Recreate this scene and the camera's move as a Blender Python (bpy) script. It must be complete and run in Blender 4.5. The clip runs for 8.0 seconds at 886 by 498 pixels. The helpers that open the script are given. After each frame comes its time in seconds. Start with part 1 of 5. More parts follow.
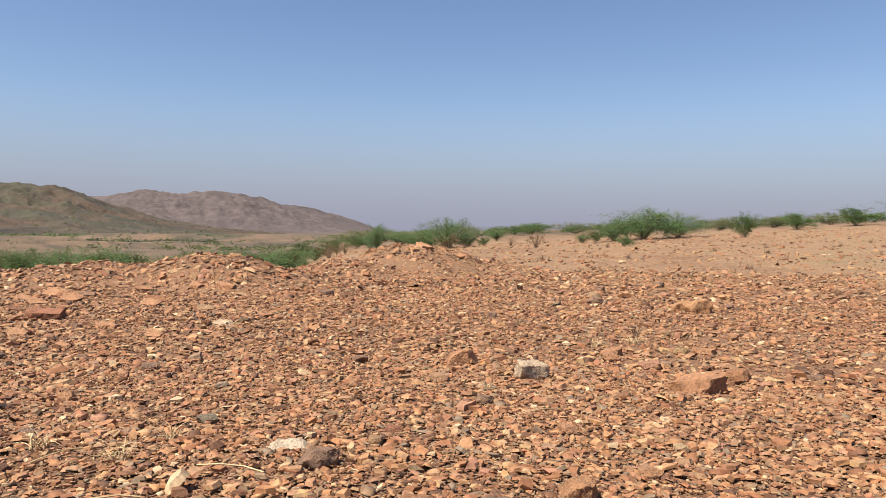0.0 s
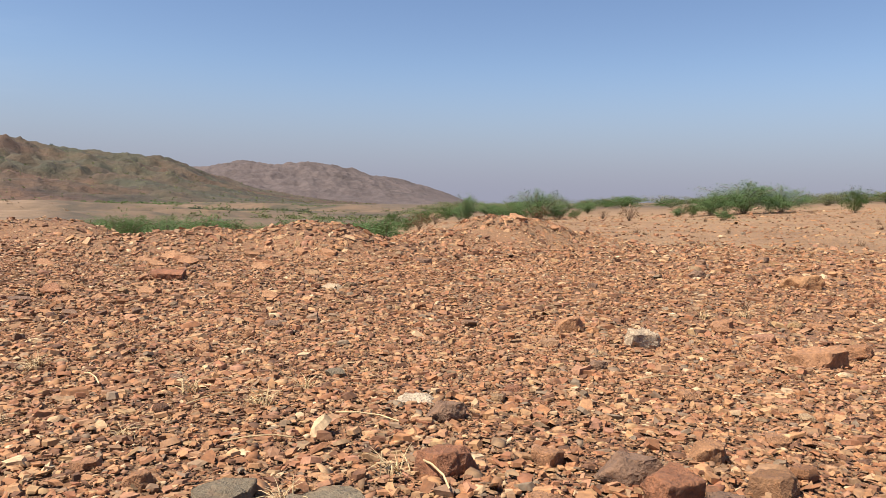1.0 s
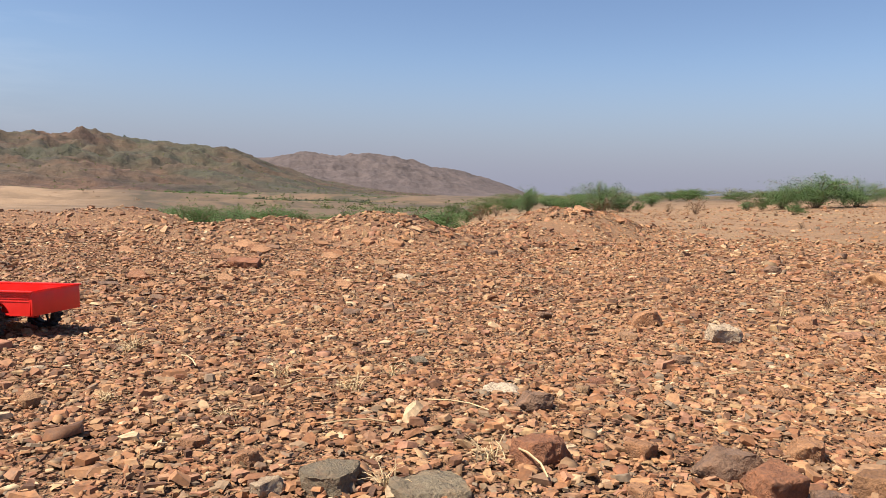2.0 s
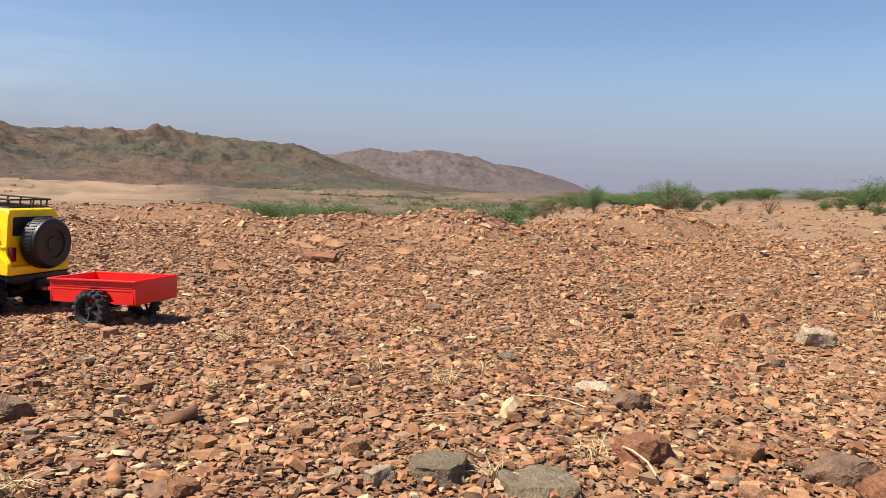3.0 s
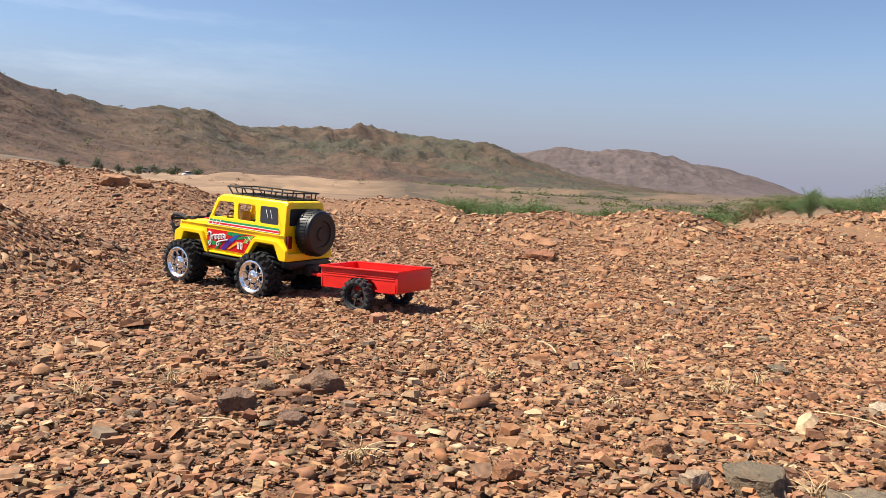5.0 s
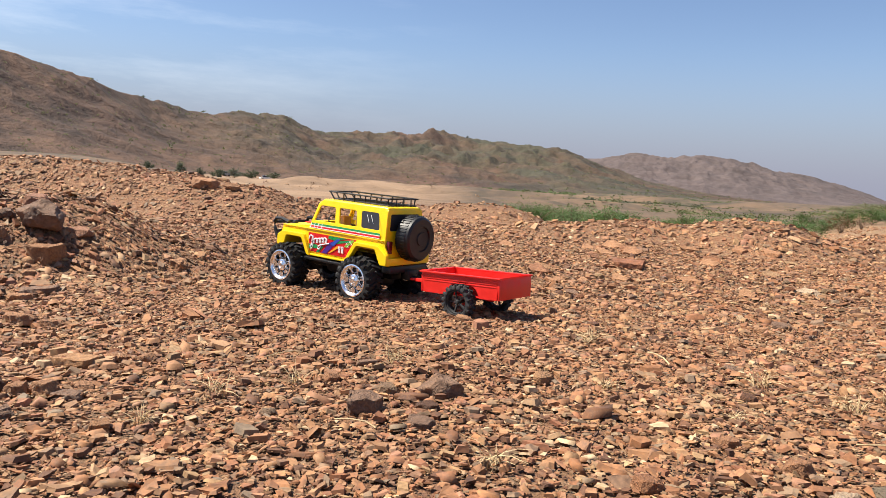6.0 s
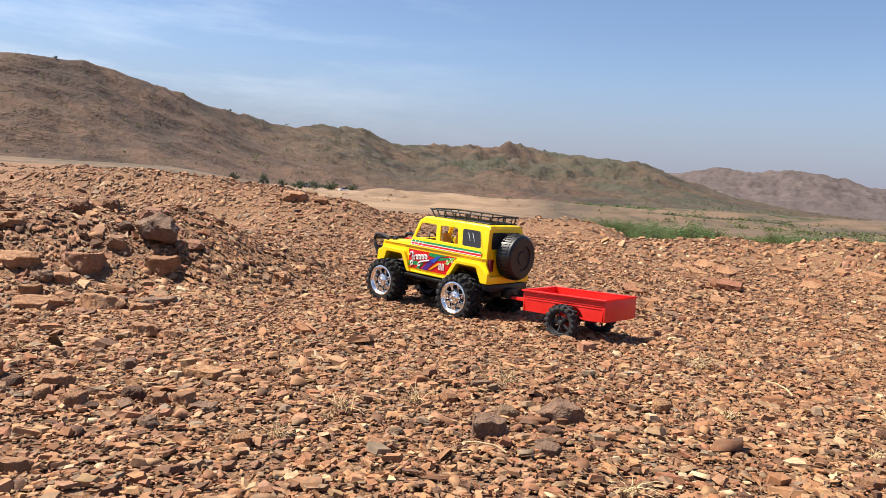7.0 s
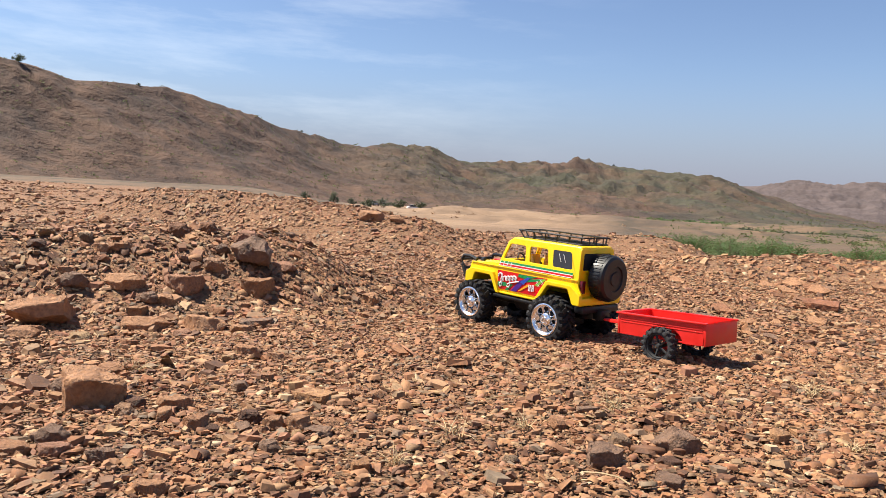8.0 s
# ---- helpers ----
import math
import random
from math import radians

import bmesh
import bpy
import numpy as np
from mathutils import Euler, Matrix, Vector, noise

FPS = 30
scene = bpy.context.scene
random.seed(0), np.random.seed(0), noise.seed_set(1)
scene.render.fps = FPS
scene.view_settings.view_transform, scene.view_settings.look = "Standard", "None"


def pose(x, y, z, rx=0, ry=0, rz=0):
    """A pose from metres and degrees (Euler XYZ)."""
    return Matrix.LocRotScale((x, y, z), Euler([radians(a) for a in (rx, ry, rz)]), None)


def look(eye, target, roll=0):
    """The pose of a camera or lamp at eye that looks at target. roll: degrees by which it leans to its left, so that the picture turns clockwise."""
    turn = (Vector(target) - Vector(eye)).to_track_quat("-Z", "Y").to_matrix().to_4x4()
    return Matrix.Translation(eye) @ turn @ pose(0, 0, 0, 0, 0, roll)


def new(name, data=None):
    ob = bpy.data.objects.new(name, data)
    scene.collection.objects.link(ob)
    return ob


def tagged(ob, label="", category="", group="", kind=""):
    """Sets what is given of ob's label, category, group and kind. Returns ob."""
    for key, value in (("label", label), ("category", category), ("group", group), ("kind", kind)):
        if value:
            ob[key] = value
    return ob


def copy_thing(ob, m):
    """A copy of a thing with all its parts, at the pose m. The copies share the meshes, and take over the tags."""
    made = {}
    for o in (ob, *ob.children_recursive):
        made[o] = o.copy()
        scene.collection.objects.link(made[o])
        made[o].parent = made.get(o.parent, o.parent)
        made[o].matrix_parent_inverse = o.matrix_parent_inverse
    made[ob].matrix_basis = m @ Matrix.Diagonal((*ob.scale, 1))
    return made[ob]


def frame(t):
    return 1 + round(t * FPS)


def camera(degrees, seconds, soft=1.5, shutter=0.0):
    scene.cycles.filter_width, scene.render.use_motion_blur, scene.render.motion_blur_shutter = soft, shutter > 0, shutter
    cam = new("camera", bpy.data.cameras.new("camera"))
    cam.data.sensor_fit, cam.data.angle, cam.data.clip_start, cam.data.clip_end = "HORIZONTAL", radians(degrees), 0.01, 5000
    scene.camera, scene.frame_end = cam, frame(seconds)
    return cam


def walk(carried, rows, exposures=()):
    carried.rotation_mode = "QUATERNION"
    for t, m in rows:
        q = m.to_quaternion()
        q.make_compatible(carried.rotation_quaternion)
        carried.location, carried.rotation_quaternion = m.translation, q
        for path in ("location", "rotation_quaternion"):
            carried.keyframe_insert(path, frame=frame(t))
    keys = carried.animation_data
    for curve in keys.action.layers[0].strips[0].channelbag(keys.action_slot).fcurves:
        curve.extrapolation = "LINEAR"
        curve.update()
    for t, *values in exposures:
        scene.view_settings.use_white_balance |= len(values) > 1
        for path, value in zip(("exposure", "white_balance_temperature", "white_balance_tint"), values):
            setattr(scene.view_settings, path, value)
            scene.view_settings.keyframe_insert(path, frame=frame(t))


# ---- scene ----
cam = camera(61.3, 8.0, soft=0.7)
PATH = [
    (0, (-0.256, 0.116, 0.194), (-0.365, 2.112, 0.141), 0.7),
    (0.5, (-0.273, 0.103, 0.191), (-0.508, 2.087, 0.096), 1.2),
    (1, (-0.288, 0.093, 0.187), (-0.628, 2.06, 0.055), 1.3),
    (2.5, (-0.325, 0.075, 0.186), (-0.888, 1.987, 0.02), 1.8),
    (3, (-0.34, 0.066, 0.185), (-0.991, 1.949, 0.014), 2.0),
    (3.5, (-0.359, 0.053, 0.181), (-1.136, 1.887, -0.001), 2.5),
    (4, (-0.375, 0.043, 0.183), (-1.282, 1.816, -0.007), 2.7),
    (4.5, (-0.391, 0.034, 0.183), (-1.401, 1.749, -0.011), 2.7),
    (6, (-0.443, -0.008, 0.183), (-1.69, 1.543, -0.009), 3.3),
    (6.5, (-0.455, -0.018, 0.184), (-1.778, 1.471, 0.0), 3.4),
    (7, (-0.472, -0.037, 0.189), (-1.871, 1.382, 0.019), 3.8),
    (7.5, (-0.486, -0.049, 0.191), (-1.958, 1.297, 0.038), 3.8),
    (8, (-0.497, -0.062, 0.194), (-2.023, 1.225, 0.058), 3.1),
]
walk(cam, [(t, look(eye, target, roll)) for t, eye, target, roll in PATH],
     [(0, 0.95), (1, 0.94), (4, 0.97), (8, 1.05)])

# ---- world, sun ----
SUN_DIR = Vector((-0.74, -0.50, 1.42)).normalized()      # towards the sun
world = bpy.data.worlds.new("sky")
scene.world = world
world.use_nodes = True
wn = world.node_tree.nodes
wl = world.node_tree.links
wn.clear()
sky = wn.new("ShaderNodeTexSky")
sky.sky_type = 'NISHITA'
sky.sun_disc = False
sky.sun_elevation = math.asin(SUN_DIR.z)
sky.sun_rotation = math.atan2(SUN_DIR.x, SUN_DIR.y)
sky.altitude, sky.air_density, sky.dust_density, sky.ozone_density = 300, 1.1, 0.3, 3.0
geo = wn.new("ShaderNodeTexCoord")
stretch = wn.new("ShaderNodeMapping")
stretch.inputs["Rotation"].default_value = (0, 0, radians(-38))
stretch.inputs["Scale"].default_value = (2.2, 2.2, 13.0)
wisps = wn.new("ShaderNodeTexNoise")
wisps.inputs["Scale"].default_value, wisps.inputs["Detail"].default_value, wisps.inputs["Roughness"].default_value = 1.6, 7.0, 0.62
wramp = wn.new("ShaderNodeValToRGB")
wramp.color_ramp.elements[0].position, wramp.color_ramp.elements[1].position = 0.47, 0.85
wramp.color_ramp.elements[0].color, wramp.color_ramp.elements[1].color = (0, 0, 0, 1), (0.42, 0.42, 0.42, 1)
cirrus = wn.new("ShaderNodeMixRGB")
cirrus.inputs[2].default_value = (9.5, 10.0, 10.6, 1)
back = wn.new("ShaderNodeBackground")
back.inputs["Strength"].default_value = 0.0605
wout = wn.new("ShaderNodeOutputWorld")
wl.new(geo.outputs["Generated"], stretch.inputs["Vector"])
wl.new(stretch.outputs["Vector"], wisps.inputs["Vector"])
wl.new(wisps.outputs["Fac"], wramp.inputs["Fac"])
aim = wn.new("ShaderNodeVectorMath")
aim.operation = 'DOT_PRODUCT'
aim.inputs[1].default_value = Vector((-0.93, 0.12, 0.34)).normalized()
wl.new(geo.outputs["Generated"], aim.inputs[0])
gate = wn.new("ShaderNodeMapRange")
gate.inputs["From Min"].default_value, gate.inputs["From Max"].default_value = 0.70, 0.96
wl.new(aim.outputs["Value"], gate.inputs["Value"])
thin = wn.new("ShaderNodeMath")
thin.operation = 'MULTIPLY'
wl.new(wramp.outputs["Color"], thin.inputs[0])
wl.new(gate.outputs["Result"], thin.inputs[1])
wl.new(thin.outputs["Value"], cirrus.inputs["Fac"])
# the dust haze that lies all round the horizon
part_up = wn.new("ShaderNodeSeparateXYZ")
wl.new(geo.outputs["Generated"], part_up.inputs["Vector"])
hramp = wn.new("ShaderNodeValToRGB")
hramp.color_ramp.interpolation = 'EASE'
hramp.color_ramp.elements[0].position, hramp.color_ramp.elements[1].position = 0.0, 0.185
hramp.color_ramp.elements[0].color, hramp.color_ramp.elements[1].color = (0.92, 0.92, 0.92, 1), (0.0, 0.0, 0.0, 1)
haze = wn.new("ShaderNodeMixRGB")
haze.inputs[2].default_value = (2.72, 2.88, 3.9, 1)
wl.new(part_up.outputs["Z"], hramp.inputs["Fac"])
wl.new(hramp.outputs["Color"], haze.inputs["Fac"])
clear = wn.new("ShaderNodeMixRGB")
clear.blend_type = 'MULTIPLY'
clear.inputs[0].default_value = 1.0
clear.inputs[2].default_value = (1.0, 0.975, 1.06, 1)
wl.new(sky.outputs["Color"], clear.inputs[1])
wl.new(clear.outputs["Color"], haze.inputs[1])
wl.new(haze.outputs["Color"], cirrus.inputs[1])
wl.new(cirrus.outputs["Color"], back.inputs["Color"])
wl.new(back.outputs["Background"], wout.inputs["Surface"])

sun = new("sun", bpy.data.lights.new("sun", 'SUN'))
sun.data.energy, sun.data.angle, sun.data.color = 5.0, radians(0.55), (1.0, 0.925, 0.80)
sun.matrix_world = look((0, 0, 0), -SUN_DIR)


# ---- materials ----
def material(name, base, rough=0.6, metal=0.0, coat=0.0):
    """A principled material; returns it with its nodes, links and shader."""
    m = bpy.data.materials.new(name)
    m.use_nodes = True
    b = m.node_tree.nodes["Principled BSDF"]
    b.inputs["Base Color"].default_value = (*base, 1)
    b.inputs["Roughness"].default_value, b.inputs["Metallic"].default_value = rough, metal
    b.inputs["Coat Weight"].default_value = coat
    return m, m.node_tree.nodes, m.node_tree.links, b


def noise_node(n, l, scale, detail=5.0, rough=0.55, coord="Object", stretch=None):
    c = n.new("ShaderNodeTexCoord")
    t = n.new("ShaderNodeTexNoise")
    t.inputs["Scale"].default_value, t.inputs["Detail"].default_value, t.inputs["Roughness"].default_value = scale, detail, rough
    if stretch:
        k = n.new("ShaderNodeMapping")
        k.inputs["Scale"].default_value = stretch
        l.new(c.outputs[coord], k.inputs["Vector"])
        l.new(k.outputs["Vector"], t.inputs["Vector"])
    else:
        l.new(c.outputs[coord], t.inputs["Vector"])
    return t.outputs["Fac"]


def ramp(n, l, fac, stops, step=False):
    r = n.new("ShaderNodeValToRGB")
    if step:
        r.color_ramp.interpolation = 'CONSTANT'
    e = r.color_ramp.elements
    while len(e) < len(stops):
        e.new(0.5)
    for k, (p, c) in zip(e, stops):
        k.position, k.color = p, (*c, 1)
    l.new(fac, r.inputs["Fac"])
    return r.outputs["Color"]


def mixed(n, l, fac, a, b, how='MIX'):
    k = n.new("ShaderNodeMixRGB")
    k.blend_type = how
    for s, v in ((k.inputs[0], fac), (k.inputs[1], a), (k.inputs[2], b)):
        if isinstance(v, (int, float)):
            s.default_value = v
        elif isinstance(v, tuple):
            s.default_value = (*v, 1)
        else:
            l.new(v, s)
    return k.outputs["Color"]


def bumped(n, l, shader, fac, strength, distance):
    k = n.new("ShaderNodeBump")
    k.inputs["Strength"].default_value, k.inputs["Distance"].default_value = strength, distance
    l.new(fac, k.inputs["Height"])
    l.new(k.outputs["Normal"], shader.inputs["Normal"])


def grey(v):
    return (v, v, v)


STONE_STOPS = [(0.0, (0.078, 0.034, 0.017)), (0.09, (0.144, 0.061, 0.028)), (0.18, (0.260, 0.109, 0.043)), (0.27, (0.196, 0.127, 0.069)), (0.36, (0.326, 0.149, 0.062)),
               (0.45, (0.240, 0.094, 0.045)), (0.54, (0.380, 0.201, 0.090)), (0.62, (0.303, 0.140, 0.082)), (0.70, (0.336, 0.211, 0.100)), (0.78, (0.260, 0.100, 0.041)),
               (0.86, (0.174, 0.130, 0.086)), (0.93, (0.344, 0.168, 0.071)), (0.975, (0.430, 0.277, 0.149)), (1.0, (0.497, 0.363, 0.221))]


def stone_material(name, source, size, tint=None, bump=0.5):
    """Weathered sandstone and slate; source tells the pieces apart."""
    m, n, l, b = material(name, (0.4, 0.25, 0.15), 0.82)
    if source == "island":
        pick = n.new("ShaderNodeNewGeometry").outputs["Random Per Island"]
    else:
        pick = n.new("ShaderNodeObjectInfo").outputs["Random"]
    colour = ramp(n, l, pick, STONE_STOPS) if tint is None else ramp(n, l, pick, [(0, tint[0]), (1, tint[1])])
    fine = noise_node(n, l, size, 6, 0.65)
    broad = noise_node(n, l, size * 0.22 if source == "island" else size * 0.13, 5, 0.65)
    colour = mixed(n, l, 0.75, colour, ramp(n, l, fine, [(0.28, grey(0.42)), (0.5, grey(0.98)), (0.72, grey(1.48))]), 'MULTIPLY')
    colour = mixed(n, l, 0.55, colour, ramp(n, l, broad, [(0.34, (0.52, 0.46, 0.42)), (0.52, (1, 1, 1)), (0.68, (1.25, 1.16, 1.02))]), 'MULTIPLY')
    # a thin dusty film in patches, and rust on the broken faces
    dust = noise_node(n, l, size * (2.2 if source == "island" else 0.3), 5, 0.7)
    colour = mixed(n, l, ramp(n, l, dust, [(0.48, grey(0.0)), (0.72, grey(0.42))]), colour, (0.27, 0.142, 0.070) if source == "island" else (0.22, 0.105, 0.050))
    l.new(colour, b.inputs["Base Color"])
    l.new(ramp(n, l, fine, [(0.3, grey(0.68)), (0.7, grey(0.92))]), b.inputs["Roughness"])
    bumped(n, l, b, fine, bump, 0.12 / size)
    return m


GRAVEL = stone_material("gravel", "island", 220)
ROCK = stone_material("rock", "object", 17, bump=0.7)
ROCK_GREEN = stone_material("rock_greenish", "object", 17, ((0.159, 0.122, 0.077), (0.217, 0.167, 0.104)), bump=0.7)
ROCK_DARK = stone_material("rock_dark", "object", 17, ((0.170, 0.098, 0.062), (0.250, 0.145, 0.088)), bump=0.7)
ROCK_PALE = stone_material("rock_pale", "object", 17, ((0.43, 0.31, 0.20), (0.52, 0.41, 0.29)), bump=0.7)
ROCK_TAN = stone_material("rock_tan", "object", 17, ((0.322, 0.153, 0.071), (0.386, 0.198, 0.095)), bump=0.7)


def ground_material():
    """Red-brown soil under the chips near by; sand, dry grass and scrub patches further out."""
    m, n, l, b = material("soil", (0.3, 0.17, 0.1), 0.92)
    c = n.new("ShaderNodeTexCoord").outputs["Object"]
    away = n.new("ShaderNodeVectorMath")
    away.operation = 'LENGTH'
    l.new(c, away.inputs[0])
    grains = noise_node(n, l, 160, 6, 0.7)
    clods = noise_node(n, l, 14, 5, 0.6)
    soil = ramp(n, l, grains, [(0.3, (0.060, 0.028, 0.016)), (0.5, (0.142, 0.069, 0.035)), (0.68, (0.233, 0.122, 0.063))])

    def shards(scale):
        v = n.new("ShaderNodeTexVoronoi")
        v.inputs["Scale"].default_value, v.inputs["Randomness"].default_value = scale, 1.0
        l.new(c, v.inputs["Vector"])
        tell = n.new("ShaderNodeSeparateColor")
        l.new(v.outputs["Color"], tell.inputs["Color"])
        return ramp(n, l, tell.outputs["Red"], STONE_STOPS), v.outputs["Distance"]
    fines, rim_a = shards(190)
    bits, rim_b = shards(74)
    soil = mixed(n, l, 0.62, soil, mixed(n, l, 0.5, fines, bits))
    soil = mixed(n, l, 0.6, soil, ramp(n, l, clods, [(0.3, grey(0.7)), (0.7, grey(1.15))]), 'MULTIPLY')
    patch = noise_node(n, l, 0.55, 6, 0.62)
    dry = ramp(n, l, patch, [(0.32, (0.190, 0.105, 0.052)), (0.5, (0.265, 0.155, 0.082)), (0.62, (0.245, 0.160, 0.082)), (0.75, (0.170, 0.130, 0.060))])
    dry = mixed(n, l, 0.5, dry, ramp(n, l, noise_node(n, l, 6.0, 6, 0.7), [(0.3, grey(0.5)), (0.7, grey(1.25))]), 'MULTIPLY')
    dry = mixed(n, l, 0.6, dry, ramp(n, l, noise_node(n, l, 45.0, 5, 0.75), [(0.34, (0.45, 0.42, 0.38)), (0.5, (0.95, 0.95, 0.95)), (0.66, (1.3, 1.26, 1.15))]), 'MULTIPLY')
    field = noise_node(n, l, 0.075, 7, 0.7)
    plain = ramp(n, l, field, [(0.32, (0.039, 0.044, 0.018)), (0.41, (0.088, 0.071, 0.042)), (0.47, (0.141, 0.099, 0.062)), (0.54, (0.212, 0.141, 0.084)),
                               (0.60, (0.120, 0.088, 0.055)), (0.68, (0.053, 0.057, 0.025))])
    plain = mixed(n, l, 0.6, plain, ramp(n, l, noise_node(n, l, 0.11, 6, 0.7), [(0.32, grey(0.55)), (0.65, grey(1.2))]), 'MULTIPLY')
    plain = mixed(n, l, 0.8, plain, ramp(n, l, noise_node(n, l, 0.021, 4, 0.6), [(0.36, (0.50, 0.52, 0.55)), (0.5, (0.82, 0.82, 0.86)), (0.64, (1.15, 1.1, 1.05))]), 'MULTIPLY')
    plain = mixed(n, l, 1.0, plain, (0.80, 0.75, 0.69), 'MULTIPLY')
    way = n.new("ShaderNodeVectorMath")
    way.operation = 'NORMALIZE'
    l.new(c, way.inputs[0])
    pit = n.new("ShaderNodeVectorMath")
    pit.operation = 'DOT_PRODUCT'
    l.new(way.outputs["Vector"], pit.inputs[0])
    pit.inputs[1].default_value = (-math.sin(radians(47.5)), math.cos(radians(47.5)), 0)
    bare = n.new("ShaderNodeMapRange")
    bare.interpolation_type = 'SMOOTHSTEP'
    for k, v in (("From Min", 0.9800), ("From Max", 0.9915), ("To Max", 0.62)):
        bare.inputs[k].default_value = v
    l.new(pit.outputs["Value"], bare.inputs["Value"])
    plain = mixed(n, l, bare.outputs["Result"], plain, ramp(n, l, field, [(0.36, (0.164, 0.095, 0.053)), (0.46, (0.233, 0.145, 0.083)), (0.58, (0.345, 0.222, 0.129))]))
    def span(a, z):
        k = n.new("ShaderNodeMapRange")
        k.interpolation_type = 'SMOOTHSTEP'
        k.inputs["From Min"].default_value, k.inputs["From Max"].default_value = a, z
        l.new(away.outputs["Value"], k.inputs["Value"])
        return k.outputs["Result"]
    sandy = n.new("ShaderNodeVectorMath")
    sandy.operation = 'DISTANCE'
    l.new(c, sandy.inputs[0])
    sandy.inputs[1].default_value = (5.0, 16.0, 0)
    bank = n.new("ShaderNodeMapRange")
    bank.interpolation_type = 'SMOOTHSTEP'
    bank.inputs["From Min"].default_value, bank.inputs["From Max"].default_value = 13.8, 11.8
    l.new(sandy.outputs["Value"], bank.inputs["Value"])
    colour = mixed(n, l, bank.outputs["Result"], soil, dry)
    colour = mixed(n, l, span(13.0, 32.0), colour, plain)
    l.new(colour, b.inputs["Base Color"])
    bumped(n, l, b, mixed(n, l, 0.5, mixed(n, l, 0.6, rim_a, rim_b), grains), 1.0, 0.012)
    return m


SOIL = ground_material()


def hill_material(name, stops, dots, blot):
    m, n, l, b = material(name, (0.3, 0.2, 0.13), 0.95)
    rock = noise_node(n, l, 0.016, 8, 0.62)
    veg = noise_node(n, l, 0.007, 6, 0.62)
    spots = noise_node(n, l, 0.11, 5, 0.75)
    colour = ramp(n, l, rock, stops)
    green = n.new("ShaderNodeMapRange")
    green.inputs["From Min"].default_value, green.inputs["From Max"].default_value = 0.40, 0.57
    green.inputs["To Max"].default_value = dots
    l.new(veg, green.inputs["Value"])
    # the green flank lies round one shallow side valley
    side = n.new("ShaderNodeVectorMath")
    side.operation = 'DISTANCE'
    l.new(n.new("ShaderNodeTexCoord").outputs["Object"], side.inputs[0])
    side.inputs[1].default_value = (-380, 600, 0)
    lush = n.new("ShaderNodeMapRange")
    lush.interpolation_type = 'SMOOTHSTEP'
    for k, v in (("From Min", 420), ("From Max", 170), ("To Min", 0.06), ("To Max", 1.0)):
        lush.inputs[k].default_value = v
    l.new(side.outputs["Value"], lush.inputs["Value"])
    cover = n.new("ShaderNodeMath")
    cover.operation = 'MULTIPLY'
    l.new(green.outputs["Result"], cover.inputs[0])
    l.new(lush.outputs["Result"], cover.inputs[1])
    colour = mixed(n, l, cover.outputs["Value"], colour, (0.034, 0.050, 0.027))
    colour = mixed(n, l, blot, colour, ramp(n, l, spots, [(0.37, grey(0.40)), (0.5, grey(0.92)), (0.68, grey(1.25))]), 'MULTIPLY')
    l.new(colour, b.inputs["Base Color"])
    bumped(n, l, b, mixed(n, l, 0.3, rock, spots), 0.9, 10.0)
    return m


HILL_NEAR = hill_material("hill_scrub", [(0.3, (0.033, 0.018, 0.012)), (0.44, (0.066, 0.034, 0.021)), (0.54, (0.104, 0.055, 0.032)), (0.64, (0.058, 0.033, 0.021)), (0.75, (0.078, 0.042, 0.026))], 0.62, 0.7)
# far range: aerial haze is mixed into these greyer, purplish base colours
HILL_FAR = hill_material("hill_bare_hazed", [(0.3, (0.064, 0.047, 0.043)), (0.5, (0.091, 0.067, 0.063)), (0.7, (0.114, 0.084, 0.077))], 0.25, 0.4)


def plastic(name, base, rough=0.32, wear=0.10):
    m, n, l, b = material(name, base, rough)
    f = noise_node(n, l, 45, 5, 0.6)
    fine = noise_node(n, l, 900, 3, 0.5)
    l.new(mixed(n, l, 1.0, base, ramp(n, l, f, [(0.3, grey(1 - wear)), (0.7, grey(1 + wear))]), 'MULTIPLY'), b.inputs["Base Color"])
    l.new(ramp(n, l, f, [(0.3, grey(rough * 0.8)), (0.7, grey(min(1, rough * 1.5)))]), b.inputs["Roughness"])
    bumped(n, l, b, fine, 0.12, 0.0003)
    return m


YELLOW = plastic("yellow_plastic", (0.97, 0.65, 0.005), 0.34, 0.05)
RED = plastic("red_plastic", (0.72, 0.018, 0.012), 0.38, 0.10)
BLACK = plastic("black_plastic", (0.006, 0.006, 0.007), 0.42, 0.2)
RUBBER = plastic("tyre_rubber", (0.007, 0.007, 0.008), 0.75, 0.35)
DUSTY = plastic("dusty_rubber", (0.030, 0.030, 0.031), 0.8, 0.4)
CREAM = plastic("pale_yellow_plastic", (0.80, 0.50, 0.10), 0.4, 0.05)
CHROME, *_rest = material("chrome", (0.94, 0.945, 0.95), 0.26, 1.0)
INK = {name: plastic("ink_" + name, c, 0.3, 0.04) for name, c in dict(
    red=(0.62, 0.012, 0.014), green=(0.015, 0.26, 0.075), white=(0.85, 0.84, 0.82), purple=(0.07, 0.02, 0.22), blue=(0.03, 0.08, 0.42),
    orange=(0.85, 0.36, 0.02), lime=(0.22, 0.50, 0.06)).items()}
TINT = plastic("tinted_pane", (0.035, 0.032, 0.035), 0.10, 0.1)
LAMP_RED = plastic("tail_lamp_red", (0.12, 0.006, 0.01), 0.15, 0.1)
STRAW = stone_material("straw", "island", 90, ((0.38, 0.265, 0.135), (0.60, 0.45, 0.25)), 0.1)
